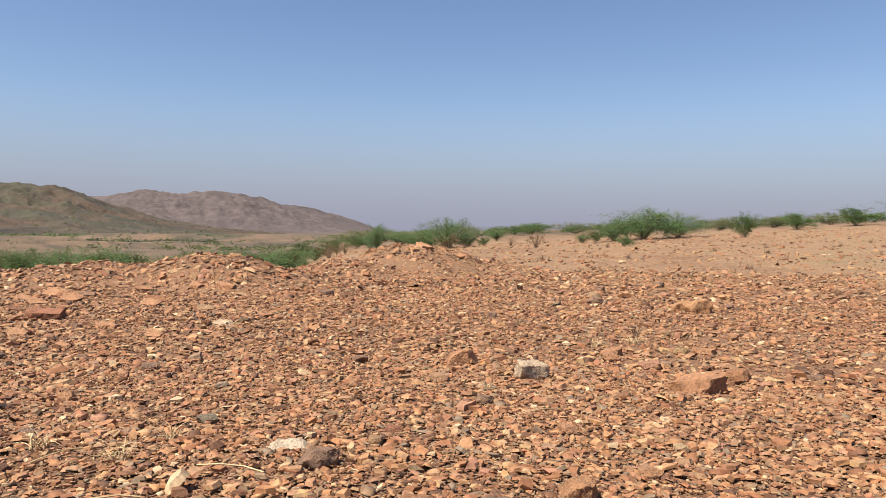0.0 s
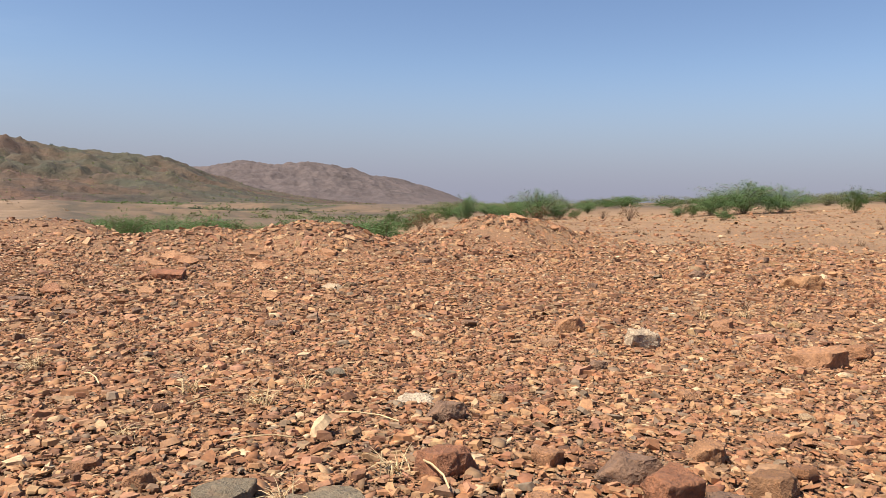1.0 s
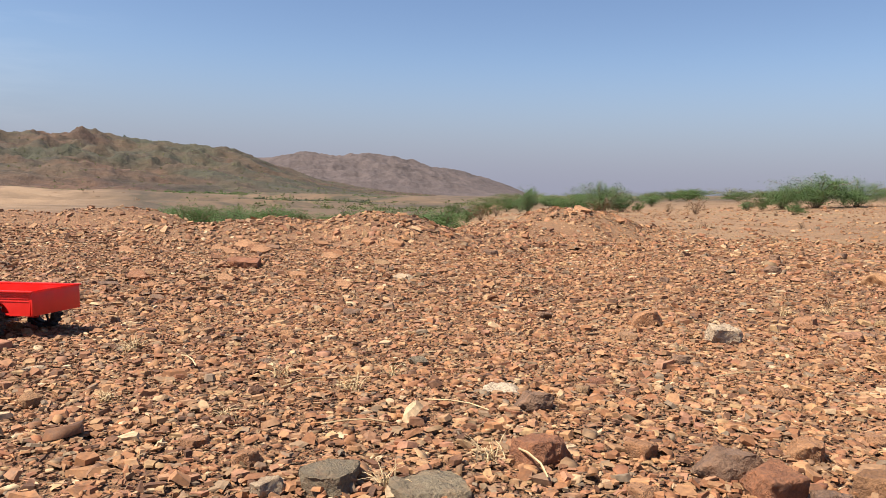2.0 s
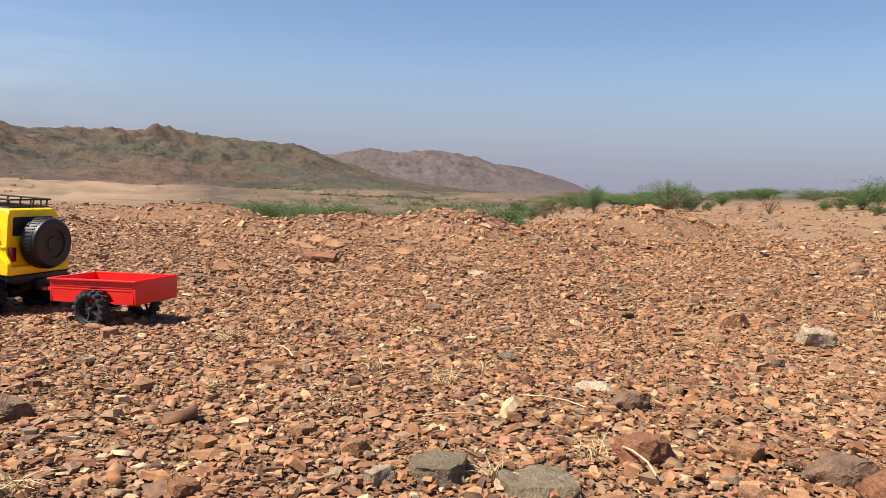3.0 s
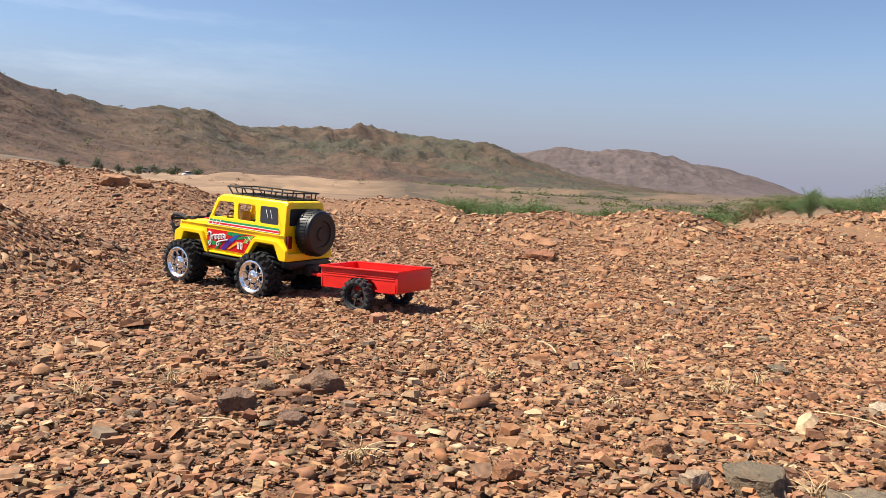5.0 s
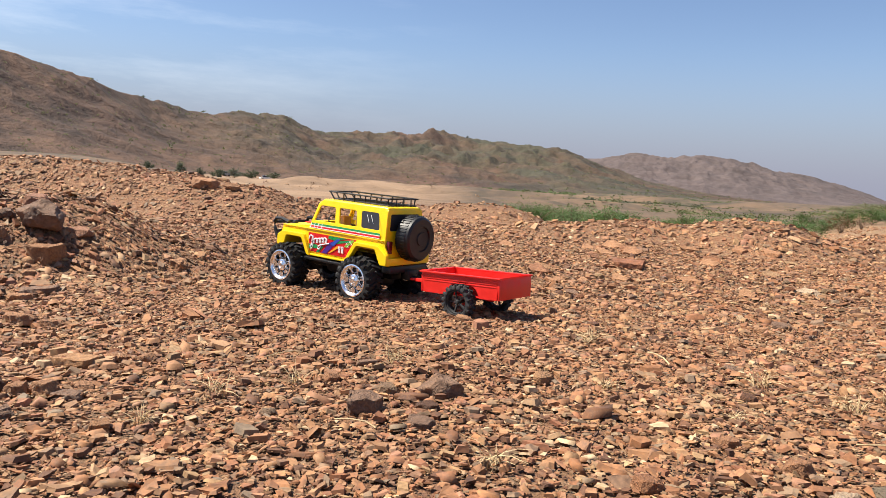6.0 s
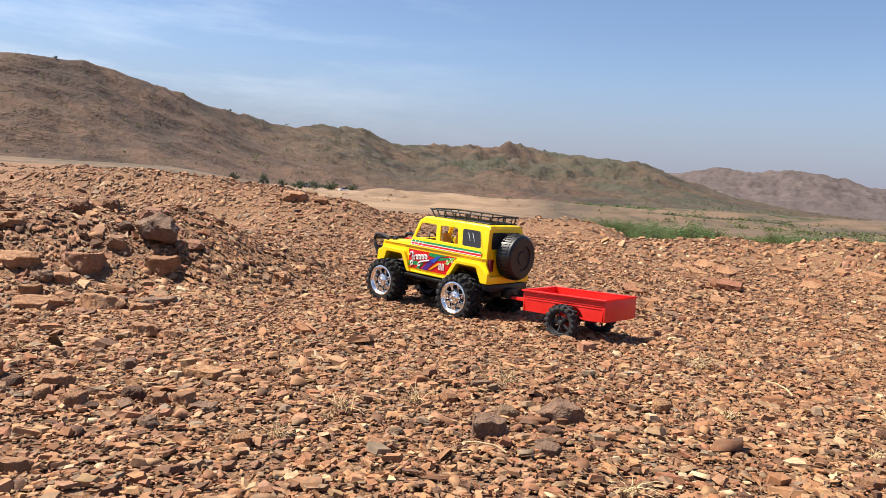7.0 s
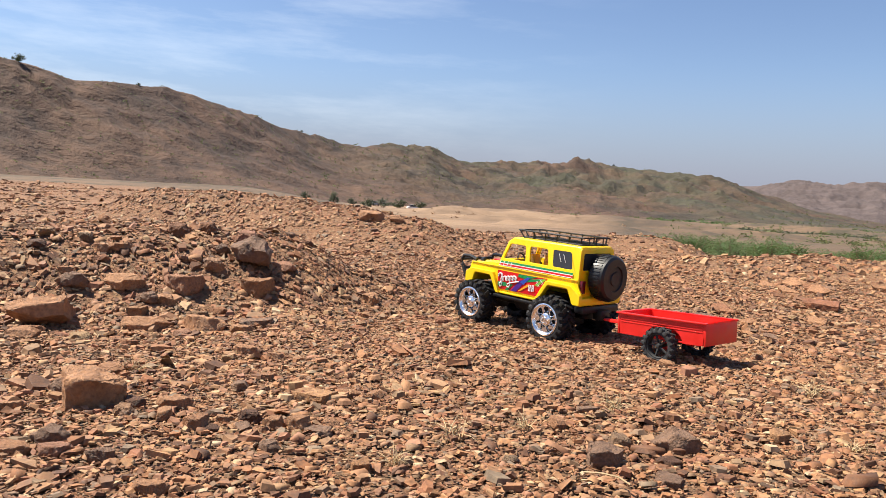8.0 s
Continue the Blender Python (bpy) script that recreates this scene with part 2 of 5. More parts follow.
BARK = stone_material("bark", "object", 30, ((0.13, 0.09, 0.06), (0.2, 0.14, 0.09)))
def leaf_material(name, a, z):
    m, n, l, b = material(name, a, 0.7)
    colour = ramp(n, l, n.new("ShaderNodeNewGeometry").outputs["Random Per Island"], [(0, a), (1, z)])
    l.new(colour, b.inputs["Base Color"])
    glow = n.new("ShaderNodeBsdfTranslucent")
    l.new(colour, glow.inputs["Color"])
    both = n.new("ShaderNodeMixShader")
    both.inputs[0].default_value = 0.42
    l.new(b.outputs[0], both.inputs[1])
    l.new(glow.outputs[0], both.inputs[2])
    l.new(both.outputs[0], n["Material Output"].inputs["Surface"])
    return m


LEAF = leaf_material("leaf_green", (0.056, 0.108, 0.030), (0.118, 0.178, 0.058))
LEAF_DULL = leaf_material("leaf_olive", (0.088, 0.108, 0.040), (0.172, 0.182, 0.074))
TWIGS = stone_material("dry_twigs", "island", 3, ((0.17, 0.10, 0.06), (0.33, 0.21, 0.12)), 0.1)
LEAF_DARK = leaf_material("leaf_dark", (0.05, 0.062, 0.036), (0.095, 0.11, 0.06))
LIMEWASH = plastic("limewash", (0.75, 0.73, 0.68), 0.85, 0.1)
PAINT_GREY = plastic("grey_paint", (0.25, 0.26, 0.29), 0.4, 0.1)


# ---- the ground ----
def smooth(a, b, v):
    s = np.clip((v - a) / (b - a), 0, 1)
    return s * s * (3 - 2 * s)


def ridge(x, y, line, height, inner, outer):
    """A heap along a line of plan points: full height within inner, nothing past outer."""
    near = np.full(np.shape(x), 1e9)
    for (ax, ay), (bx, by) in zip(line, line[1:]):
        s = np.clip(((x - ax) * (bx - ax) + (y - ay) * (by - ay)) / ((bx - ax) ** 2 + (by - ay) ** 2), 0, 1)
        near = np.minimum(near, np.hypot(x - ax - s * (bx - ax), y - ay - s * (by - ay)))
    return height * (1 - smooth(inner, outer, near))


def lumps(x, y, size, seed):
    """Cheap smooth relief from a few crossed waves, about -1 to 1."""
    out = 0
    for k in range(5):
        a, p = 1.3 * k + seed, 2.7 * k * seed
        f = 6.28 / size * (0.7 + 0.23 * k)
        out = out + np.sin((x * np.cos(a) + y * np.sin(a)) * f + p + 1.3 * np.sin((y * np.cos(a) - x * np.sin(a)) * f * 0.6))
    return out / 4


def berm(x, y, line, inner, outer):
    """A heap along a line of (x, y, height): the crest follows the heights, the flanks fall to nothing at outer."""
    out = np.zeros(np.shape(x))
    for (ax, ay, ah), (bx, by, bh) in zip(line, line[1:]):
        s = np.clip(((x - ax) * (bx - ax) + (y - ay) * (by - ay)) / ((bx - ax) ** 2 + (by - ay) ** 2), 0, 1)
        near = np.hypot(x - ax - s * (bx - ax), y - ay - s * (by - ay))
        out = np.maximum(out, (ah + s * (bh - ah)) * (1 - smooth(inner, outer, near)))
    return out


# low rubble berms of the old digging: crest points (x, y, height), crest half-width, reach of the flanks
BERMS = [
    ([(-2.02, -0.45, 0.135), (-2.03, 0.19, 0.128), (-1.99, 0.37, 0.132), (-1.94, 0.56, 0.128), (-1.93, 0.66, 0.070), (-1.92, 0.80, 0.015)], 0.10, 0.42),
    ([(-4.54, 1.41, 0.229), (-4.12, 1.86, 0.223), (-3.8, 2.0, 0.177), (-3.52, 2.16, 0.152), (-3.55, 2.42, 0.06), (-3.59, 2.63, 0.082)], 0.08, 0.65),
    ([(-4.58, 3.47, 0.077), (-4.45, 3.61, 0.112), (-4.31, 3.76, 0.131), (-4.17, 3.9, 0.114), (-4.02, 4.03, 0.120), (-3.86, 4.16, 0.07), (-3.71, 4.28, 0.155), (-3.56, 4.39, 0.150), (-3.44, 4.47, 0.06), (-3.35, 4.64, 0.0)], 0.08, 0.6),
    ([(-2.19, 2.8, 0.02), (-2.04, 2.89, 0.072), (-1.90, 3.03, 0.088), (-1.78, 3.04, 0.04), (-1.6, 3.1, 0.02)], 0.05, 0.5),
    ([(-1.62, 3.25, 0.03), (-1.45, 3.22, 0.06), (-1.35, 3.19, 0.115), (-1.26, 3.22, 0.07), (-1.18, 3.34, 0.0)], 0.05, 0.45),
    ([(-1.06, 4.40, 0.03), (-1.0, 4.42, 0.095), (-0.89, 4.54, 0.09), (-0.74, 4.66, 0.175), (-0.58, 4.87, 0.145), (-0.41, 4.97, 0.06), (-0.31, 5.07, 0.06), (-0.15, 5.17, 0.0)], 0.05, 0.55),
]


def height(x, y):
    x, y = np.asarray(x, float), np.asarray(y, float)
    d = np.hypot(x + 0.4, y)
    b = np.degrees(np.arctan2(-(x + 0.4), y))
    base = 0.012 - 0.02 * np.minimum(d, 4.5)
    # the open valley to the left and ahead, the scrub terrace to the right
    valley = np.interp(d, [4.5, 6, 9, 14, 20, 30, 60, 150, 300, 700, 1500, 5000], [-0.078, -0.20, -0.40, -0.60, -0.74, -0.86, -1.5, -2.8, -4.4, -6.5, -12, -40])
    turn = 8 - np.clip(b, -30, 14)
    level = -0.28 + turn * 0.02
    terrace = np.interp(d, [4.5, 18], [0, 1]) * (level + 0.078) - 0.078
    terrace = terrace + (0.004 + 0.0004 * turn) * (np.clip(d, 18, 45) - 18) - 0.008 * (np.clip(d, 60, 5000) - 60)
    w = smooth(9, 15, b) * (1 - smooth(120, 150, b))
    far = valley * w + terrace * (1 - w)
    # the stony rise that runs on to the foot of the near hill
    stony = np.interp(d, [4.5, 6, 9, 14, 30, 150, 300, 700, 5000], [-0.078, -0.05, 0.0, 0.05, 0.0, -0.2, 0.3, -6.5, -40])
    stony = stony + (0.034 * lumps(x, y, 1.3, 2.9) + 0.03 * lumps(x, y, 4.3, 1.1)) * smooth(4.5, 6.5, d)
    w2 = smooth(56, 66, b) * (1 - smooth(120, 150, b))
    far = far * (1 - w2) + stony * w2
    z = np.where(d < 4.5, base, far)
    rough = smooth(0.3, 1.5, d)
    z = z + 0.006 * lumps(x, y, 0.42, 1.7) * rough + (0.010 * lumps(x, y, 1.5, 0.6) + 0.010 * lumps(x, y, 0.7, 2.3)) * smooth(2.2, 3.4, d) * (1 - 0.6 * smooth(7, 12, d))
    for line, inner, outer in BERMS:
        z = z + berm(x, y, line, inner, outer)
    # sandy banks and pits on the valley floor
    z = z + ridge(x, y, [(-66, 55), (-62, 74)], 0.9, 0.5, 4.0) + ridge(x, y, [(-52, 62), (-38, 66)], 1.0, 0.5, 5.0)
    z = z + ridge(x, y, [(-34.0, 33.5), (-31.5, 36.0)], 0.34, 0.8, 1.3) + ridge(x, y, [(-29.5, 34.0), (-27.5, 36.0)], 0.30, 0.5, 2.2)
    z = z + ridge(x, y, [(-30, 40), (-27, 43)], 0.42, 0.3, 3.2) + ridge(x, y, [(-27.5, 48), (-24, 50)], 0.50, 0.3, 3.6) + ridge(x, y, [(-44, 40), (-40, 45)], 0.45, 0.6, 2.0)
    z = z + ridge(x, y, [(-120, 95), (-80, 120), (-40, 130)], 1.3, 1.0, 12.0) + (0.30 * lumps(x, y, 19.0, 4.4) + 0.5 * lumps(x, y, 37.0, 1.9)) * smooth(35, 70, d) * w * (1 - w2)
    z = z + 0.25 * lumps(x, y, 60.0, 2.2) * smooth(30, 90, d) + 1.2 * lumps(x, y, 400.0, 3.1) * smooth(200, 500, d)
    return z


def mesh_from(name, verts, faces, mat, smooth_angle=None):
    me = bpy.data.meshes.new(name)
    me.from_pydata(verts, [], faces)
    me.materials.append(mat)
    if smooth_angle is not None:
        me.polygons.foreach_set("use_smooth", [True] * len(me.polygons))
        me.set_sharp_from_angle(angle=radians(smooth_angle))
    me.update()
    return me


def polar_sheet(name, rings, bearings, zfun, mat, closed):
    """A sheet over rings x bearings (degrees left of +y) round the near field's centre."""
    b = np.radians(np.asarray(bearings))
    r = np.asarray(rings)
    x = -0.4 - np.outer(r, np.sin(b))
    y = np.outer(r, np.cos(b))
    z = zfun(x, y)
    n, k = x.shape
    idx = np.arange(n * k).reshape(n, k)
    nxt = np.roll(idx, -1, axis=1)
    last = k if closed else k - 1
    quads = np.stack([idx[:-1, :last], nxt[:-1, :last], nxt[1:, :last], idx[1:, :last]], -1).reshape(-1, 4)
    z = z - 0.002 * (r[:, None] < 9)
    verts = np.stack([x, y, z], -1).reshape(-1, 3)
    faces = quads[:, ::-1].tolist()
    verts = verts.tolist()
    if closed:
        verts.append([-0.4, 0.0, float(height(-0.4, 0.0))])
        faces += [[n * k, (j + 1) % k, j] for j in range(k)]
    me = mesh_from(name, verts, faces, mat, 180)
    return new(name, me)


fan = list(np.arange(-45, 100, 0.7)) + list(np.arange(100, 315, 5))
rings = np.concatenate([[0.04], 0.12 * 1.04 ** np.arange(0, 270)])
tagged(polar_sheet("ground", rings, fan, height, SOIL, True), "stony red-brown desert ground falling to a dry plain", "ground", kind="structure")


def range_sheet(name, marks, foot, spread, mat, label, seed, rough):
    """A range of hills: marks are (bearing, crest elevation in degrees, crest distance)."""
    b = np.arange(marks[0][0], marks[-1][0] + 0.01, 0.12)
    rise = np.interp(b, [m[0] for m in marks], [m[1] for m in marks])
    dist = np.interp(b, [m[0] for m in marks], [m[2] for m in marks])
    s = np.concatenate([np.linspace(0, 1, 62), np.linspace(1.05, 1.9, 10)])
    bb, ss = np.meshgrid(np.radians(b), s)
    crest = 0.19 + dist * np.tan(np.radians(rise))
    foot = np.interp(b, [40, 58, 72], [foot, foot + 0.16, foot + 0.30])
    rad = dist * (foot + (1 - foot) * ss)
    x, y = -0.4 - rad * np.sin(bb), rad * np.cos(bb)
    low = height(x, y) - 1.0
    up = np.where(ss <= 1, ss ** 1.25, np.maximum(0, 1 - (ss - 1) * spread))
    z = low + (crest - low) * up
    lump, crag = np.zeros_like(x), np.zeros_like(x)
    for i in range(x.shape[0]):
        for j in range(x.shape[1]):
            p = Vector((x[i, j] * 0.011, y[i, j] * 0.011, seed))
            lump[i, j] = noise.ridged_multi_fractal(p, 0.8, 2.1, 6, 1.0, 2.0) - 1.2 + 0.5 * noise.noise(p * 7.0)
            crag[i, j] = noise.noise(p * 5.0) + 0.8 * noise.noise(p * 12.0)
    span = np.clip(crest, 5, None) * np.interp(b, [44, 57, 70], [1.0, 0.5, 0.32])
    z = z + lump * rough * 1.25 * span * np.clip(ss * (1.28 - np.minimum(ss, 1.0)), 0.0, 1) * 2.0
    z = z + crag * np.minimum(dist, 650) * 0.0017 * np.clip(ss * 1.4, 0, 1) * (ss < 1.2)
    n, k = x.shape
    idx = np.arange(n * k).reshape(n, k)
    quads = np.stack([idx[:-1, :-1], idx[1:, :-1], idx[1:, 1:], idx[:-1, 1:]], -1).reshape(-1, 4)
    ob = new(name, mesh_from(name, np.stack([x, y, z], -1).reshape(-1, 3).tolist(), quads.tolist(), mat, 180))
    tagged(ob, label, "hill", kind="structure")
    return x, y, z, ss


NEAR_RANGE = [(15.0, -0.45, 1000), (18, -0.3, 1000), (21.0, 0.05, 990), (24, 0.55, 980), (26.5, 1.3, 960), (28.3, 1.85, 940), (30, 2.4, 920), (32.8, 2.6, 900), (37, 2.85, 860), (38.2, 3.05, 850), (40, 3.45, 840), (42, 3.0, 800),
              (43.5, 2.9, 780), (46, 3.0, 740), (48.2, 3.05, 700), (51, 3.65, 640), (53.4, 3.8, 600), (56, 3.6, 560), (58, 3.75, 530), (62.3, 4.75, 470), (66.4, 5.65, 420),
              (70.6, 6.75, 390), (74, 6.75, 370), (76.4, 6.6, 360), (80, 7.3, 340), (86, 7.6, 330), (98, 6.5, 330), (115, 3.0, 340)]
FAR_RANGE = [(4, -0.6, 2100), (8, -0.1, 2050), (10, 0.62, 2000), (12.8, 1.38, 1950), (16.1, 1.95, 1900), (18, 2.4, 1880), (20.1, 2.52, 1860), (22, 2.4, 1850), (24.6, 2.58, 1850),
             (27, 2.1, 1850), (30, 1.9, 1850), (40, 1.5, 1850)]
range_near = range_sheet("hill_range_near", NEAR_RANGE, 0.42, 0.9, HILL_NEAR, "brown rocky hill range with sparse green scrub", 0.7, 0.20)
range_sheet("hill_range_far", FAR_RANGE, 0.70, 0.9, HILL_FAR, "distant bare brown hill range, its colour greyed purplish for haze", 4.2, 0.10)


# ---- loose chips ----
def chip_cloud(name, count, near, far, size, seed, label, sunk=0.35, keep=None, fan_of=(-37, 88), mix=((4, 0.6), (5, 0.4))):
    """Thousands of flat broken chips as one mesh: irregular prisms of four to six sides."""
    rng = np.random.default_rng(seed)
    allv, loops, totals, worn, at_v = [], [], [], [], 0
    for sides, share in mix:
        n = int(count * share)
        r = np.sqrt(rng.uniform(near * near, far * far, n))
        b = np.radians(rng.uniform(*fan_of, n))
        cx, cy = -0.38 - r * np.sin(b), 0.02 + r * np.cos(b)
        if keep is not None:
            ok = keep(cx, cy, rng)
            cx, cy = cx[ok], cy[ok]
            n = len(cx)
        long = size * np.exp(np.minimum(rng.normal(-0.05, 0.52, n), 1.05))
        wide = long * rng.uniform(0.30, 0.92, n)
        thick = wide * rng.uniform(0.12, 0.36, n)
        ang = (np.arange(sides) + rng.uniform(-0.3, 0.3, (n, sides))) * 2 * np.pi / sides
        rad = rng.uniform(0.58, 1.22, (n, sides))
        low = np.stack([np.cos(ang) * rad * long[:, None] / 2, np.sin(ang) * rad * wide[:, None] / 2, -thick[:, None] / 2 * rng.uniform(0.6, 1.2, (n, sides))], -1)
        shrink = rng.uniform(0.66, 0.98, (n, 1)) * rng.uniform(0.88, 1.06, (n, sides))
        top = np.stack([low[..., 0] * shrink + rng.normal(0, 0.05, (n, 1)) * long[:, None], low[..., 1] * shrink + rng.normal(0, 0.05, (n, 1)) * long[:, None],
                        thick[:, None] / 2 * rng.uniform(0.55, 1.3, (n, sides))], -1)
        v = np.concatenate([low, top], 1)
        yaw, tip, way = rng.uniform(0, 2 * np.pi, n), np.abs(rng.normal(0, 0.30, n)), rng.uniform(0, 2 * np.pi, n)
        c, s = np.cos(yaw)[:, None], np.sin(yaw)[:, None]
        v = np.stack([v[..., 0] * c - v[..., 1] * s, v[..., 0] * s + v[..., 1] * c, v[..., 2]], -1)
        axis = np.stack([np.cos(way), np.sin(way), 0 * way], -1)[:, None, :]
        ct, st = np.cos(tip)[:, None, None], np.sin(tip)[:, None, None]
        v = v * ct + np.cross(np.broadcast_to(axis, v.shape), v) * st + axis * (v * axis).sum(-1, keepdims=True) * (1 - ct)
        sx, sy = (height(cx + 0.02, cy) - height(cx - 0.02, cy)) / 0.04, (height(cx, cy + 0.02) - height(cx, cy - 0.02)) / 0.04
        v[..., 2] += v[..., 0] * sx[:, None] + v[..., 1] * sy[:, None]
        v[..., 0] += cx[:, None]
        v[..., 1] += cy[:, None]
        v[..., 2] += (height(cx, cy) + thick * rng.uniform(0.5 - sunk, 0.75, n))[:, None]
        allv.append(v.reshape(-1, 3))
        k = sides
        face = [list(range(k, 2 * k))] + [[j, (j + 1) % k, k + (j + 1) % k, k + j] for j in range(k)]
        flat = np.concatenate([np.array(f) for f in face])
        sizes = np.array([len(f) for f in face])
        base = at_v + np.arange(n)[:, None] * 2 * k
        loops.append((base + flat[None, :]).reshape(-1))
        totals.append(np.tile(sizes, n))
        worn.append(np.repeat(rng.uniform(0, 1, n) < 0.14, len(face)))
        at_v += n * 2 * k
    verts, loop, total = np.concatenate(allv), np.concatenate(loops), np.concatenate(totals)
    start = np.concatenate([[0], np.cumsum(total)[:-1]])
    me = bpy.data.meshes.new(name)
    me.vertices.add(len(verts))
    me.vertices.foreach_set("co", verts.astype(np.float32).reshape(-1))
    me.loops.add(len(loop))
    me.loops.foreach_set("vertex_index", loop.astype(np.int32))
    me.polygons.add(len(total))
    me.polygons.foreach_set("loop_start", start.astype(np.int32))
    me.polygons.foreach_set("use_smooth", np.concatenate(worn))
    me.materials.append(GRAVEL)
    me.update(calc_edges=True)
    return tagged(new(name, me), label, "gravel", kind="stuff")


def dusty_right(x, y, rng):
    """More bare dust between the chips towards the right."""
    b = np.degrees(np.arctan2(-(x + 0.4), y))
    return rng.uniform(0, 1, len(x)) < np.interp(b + 4 * lumps(x, y, 0.9, 1.9), [-16, 0], [0.65, 1.0])


def thin_right(x, y, rng):
    """Fewer chips on the sandy scrub terrace ahead and to the right."""
    b = np.degrees(np.arctan2(-(x + 0.4), y))
    return rng.uniform(0, 1, len(x)) < np.where(b < 13 + 3 * lumps(x, y, 2.0, 0.8), np.clip(5.9 - np.hypot(x, y) + 0.5 * lumps(x, y, 1.1, 3.3), 0.3, 1), 1.0)


chip_cloud("gravel_fines", 69000, 0.36, 1.3, 0.0045, 11, "fine reddish-brown slate chips between the larger ones", fan_of=(-42, 98), mix=((3, 0.6), (4, 0.4)))
chip_cloud("gravel_near", 69000, 0.36, 1.3, 0.0066, 21, "dense reddish-brown broken slate chips on soil", sunk=0.2, fan_of=(-42, 98), mix=((4, 0.45), (5, 0.55)))
chip_cloud("gravel_middle", 110000, 1.25, 3.0, 0.0096, 12, "reddish-brown broken slate chips covering the slope", sunk=0.25, keep=dusty_right, fan_of=(-37, 86), mix=((3, 0.4), (4, 0.4), (5, 0.2)))
chip_cloud("gravel_heaps", 65000, 2.9, 5.0, 0.0180, 13, "reddish-brown rubble covering the low heaps", sunk=0.25, keep=dusty_right, fan_of=(-37, 86), mix=((3, 0.4), (4, 0.6)))
chip_cloud("gravel_far", 20000, 4.8, 7.2, 0.025, 16, "coarser reddish-brown rubble on the ground beyond", keep=thin_right, fan_of=(-34, 86), mix=((3, 0.4), (4, 0.6)))
chip_cloud("gravel_slope", 13000, 1.0, 2.3, 0.0090, 17, "loose reddish rubble on the flank of the heap", keep=lambda x, y, rng: (x < -1.42) & (x > -2.4) & (y > -0.2) & (y < 0.95) & (rng.uniform(0, 1, len(x)) < 0.7), fan_of=(48, 92))
chip_cloud("gravel_terrace", 8000, 7.0, 15.0, 0.027, 15, "sparse stones strewn over the sandy terrace", fan_of=(-38, 14))
chip_cloud("gravel_rise", 12000, 7.0, 15.0, 0.036, 18, "coarse brown rubble on the rise below the hill", fan_of=(56, 94), mix=((3, 0.4), (4, 0.6)))
chip_cloud("gravel_coarse", 5000, 0.4, 2.8, 0.0122, 14, "scattered larger tan and brown stone chips", mix=((5, 0.5), (6, 0.5)))
chip_cloud("gravel_flags", 560, 0.55, 1.7, 0.0145, 19, "larger flat reddish-brown stone flakes below the heap", sunk=0.55, fan_of=(42, 98), mix=((5, 0.5), (6, 0.5)))
chip_cloud("gravel_behind", 6000, 0.4, 6.0, 0.030, 20, "loose reddish-brown rubble strewn over the open ground", fan_of=(90, 328), mix=((4, 1.0),))

# ---- single rocks ----
def rock_mesh(name, seed, flat, mat, worn=0.026, fine=3):
    """An angular rock about 1 across: a box cut by random planes, edges worn, skin roughened."""
    rnd = random.Random(seed)
    bm = bmesh.new()
    bmesh.ops.create_cube(bm, size=1.0)
    bmesh.ops.scale(bm, vec=(1.0, rnd.uniform(0.62, 0.9), flat), verts=bm.verts)
    for _ in range(15):
        d = Vector((rnd.gauss(0, 1), rnd.gauss(0, 0.9), rnd.gauss(0, 0.8))).normalized()
        reach = abs(d.x) * 0.5 + abs(d.y) * 0.38 + abs(d.z) * flat * 0.5
        cut = bmesh.ops.bisect_plane(bm, geom=bm.verts[:] + bm.edges[:] + bm.faces[:], plane_co=d * reach * rnd.uniform(0.48, 0.80), plane_no=d, clear_outer=True)
        rim = [e for e in cut["geom_cut"] if isinstance(e, bmesh.types.BMEdge)]
        if rim:
            bmesh.ops.holes_fill(bm, edges=bm.edges[:])
    bmesh.ops.remove_doubles(bm, verts=bm.verts, dist=0.02)
    bmesh.ops.bevel(bm, geom=bm.edges[:], offset=worn * min(1, flat * 1.6), segments=2 if fine else 1, profile=0.5, affect='EDGES', clamp_overlap=True)
    bmesh.ops.triangulate(bm, faces=bm.faces[:])
    for _ in range(fine):
        big = [e for e in bm.edges if e.calc_length() > 0.08]
        if big:
            bmesh.ops.subdivide_edges(bm, edges=big, cuts=1)
            bmesh.ops.triangulate(bm, faces=[f for f in bm.faces if len(f.verts) > 3])
    bm.normal_update()
    off = Vector((seed * 3.1, seed * 1.7, 0))
    for v in bm.verts:
        a = noise.noise(v.co * 2.6 + off) * 0.06 + noise.noise(v.co * 7.0 + off) * 0.040 + noise.noise(v.co * 17.0 + off) * 0.028
        v.co += v.normal * a * (0.5 + flat * 0.6)
    low = min(v.co.z for v in bm.verts)
    for v in bm.verts:
        v.co.z -= low
    me = bpy.data.meshes.new(name)
    bm.to_mesh(me)
    bm.free()
    me.materials.append(mat)
    me.polygons.foreach_set("use_smooth", [True] * len(me.polygons))
    me.set_sharp_from_angle(angle=radians(38))
    return me


def lay(name, me, x, y, size, yaw, tip, label, sink=0.12, group="loose rocks", category="rock"):
    """A rock on the ground at (x, y), size metres across, sunk a little into the chips."""
    ob = new(name, me)
    hz = float(height(x, y))
    top = max(v.co.z for v in me.vertices)
    ob.matrix_world = Matrix.Translation((x, y, hz - sink * size * top)) @ pose(0, 0, 0, tip, tip * 0.4, yaw) @ Matrix.Diagonal((size, size, size, 1))
    return tagged(ob, label, category, group)


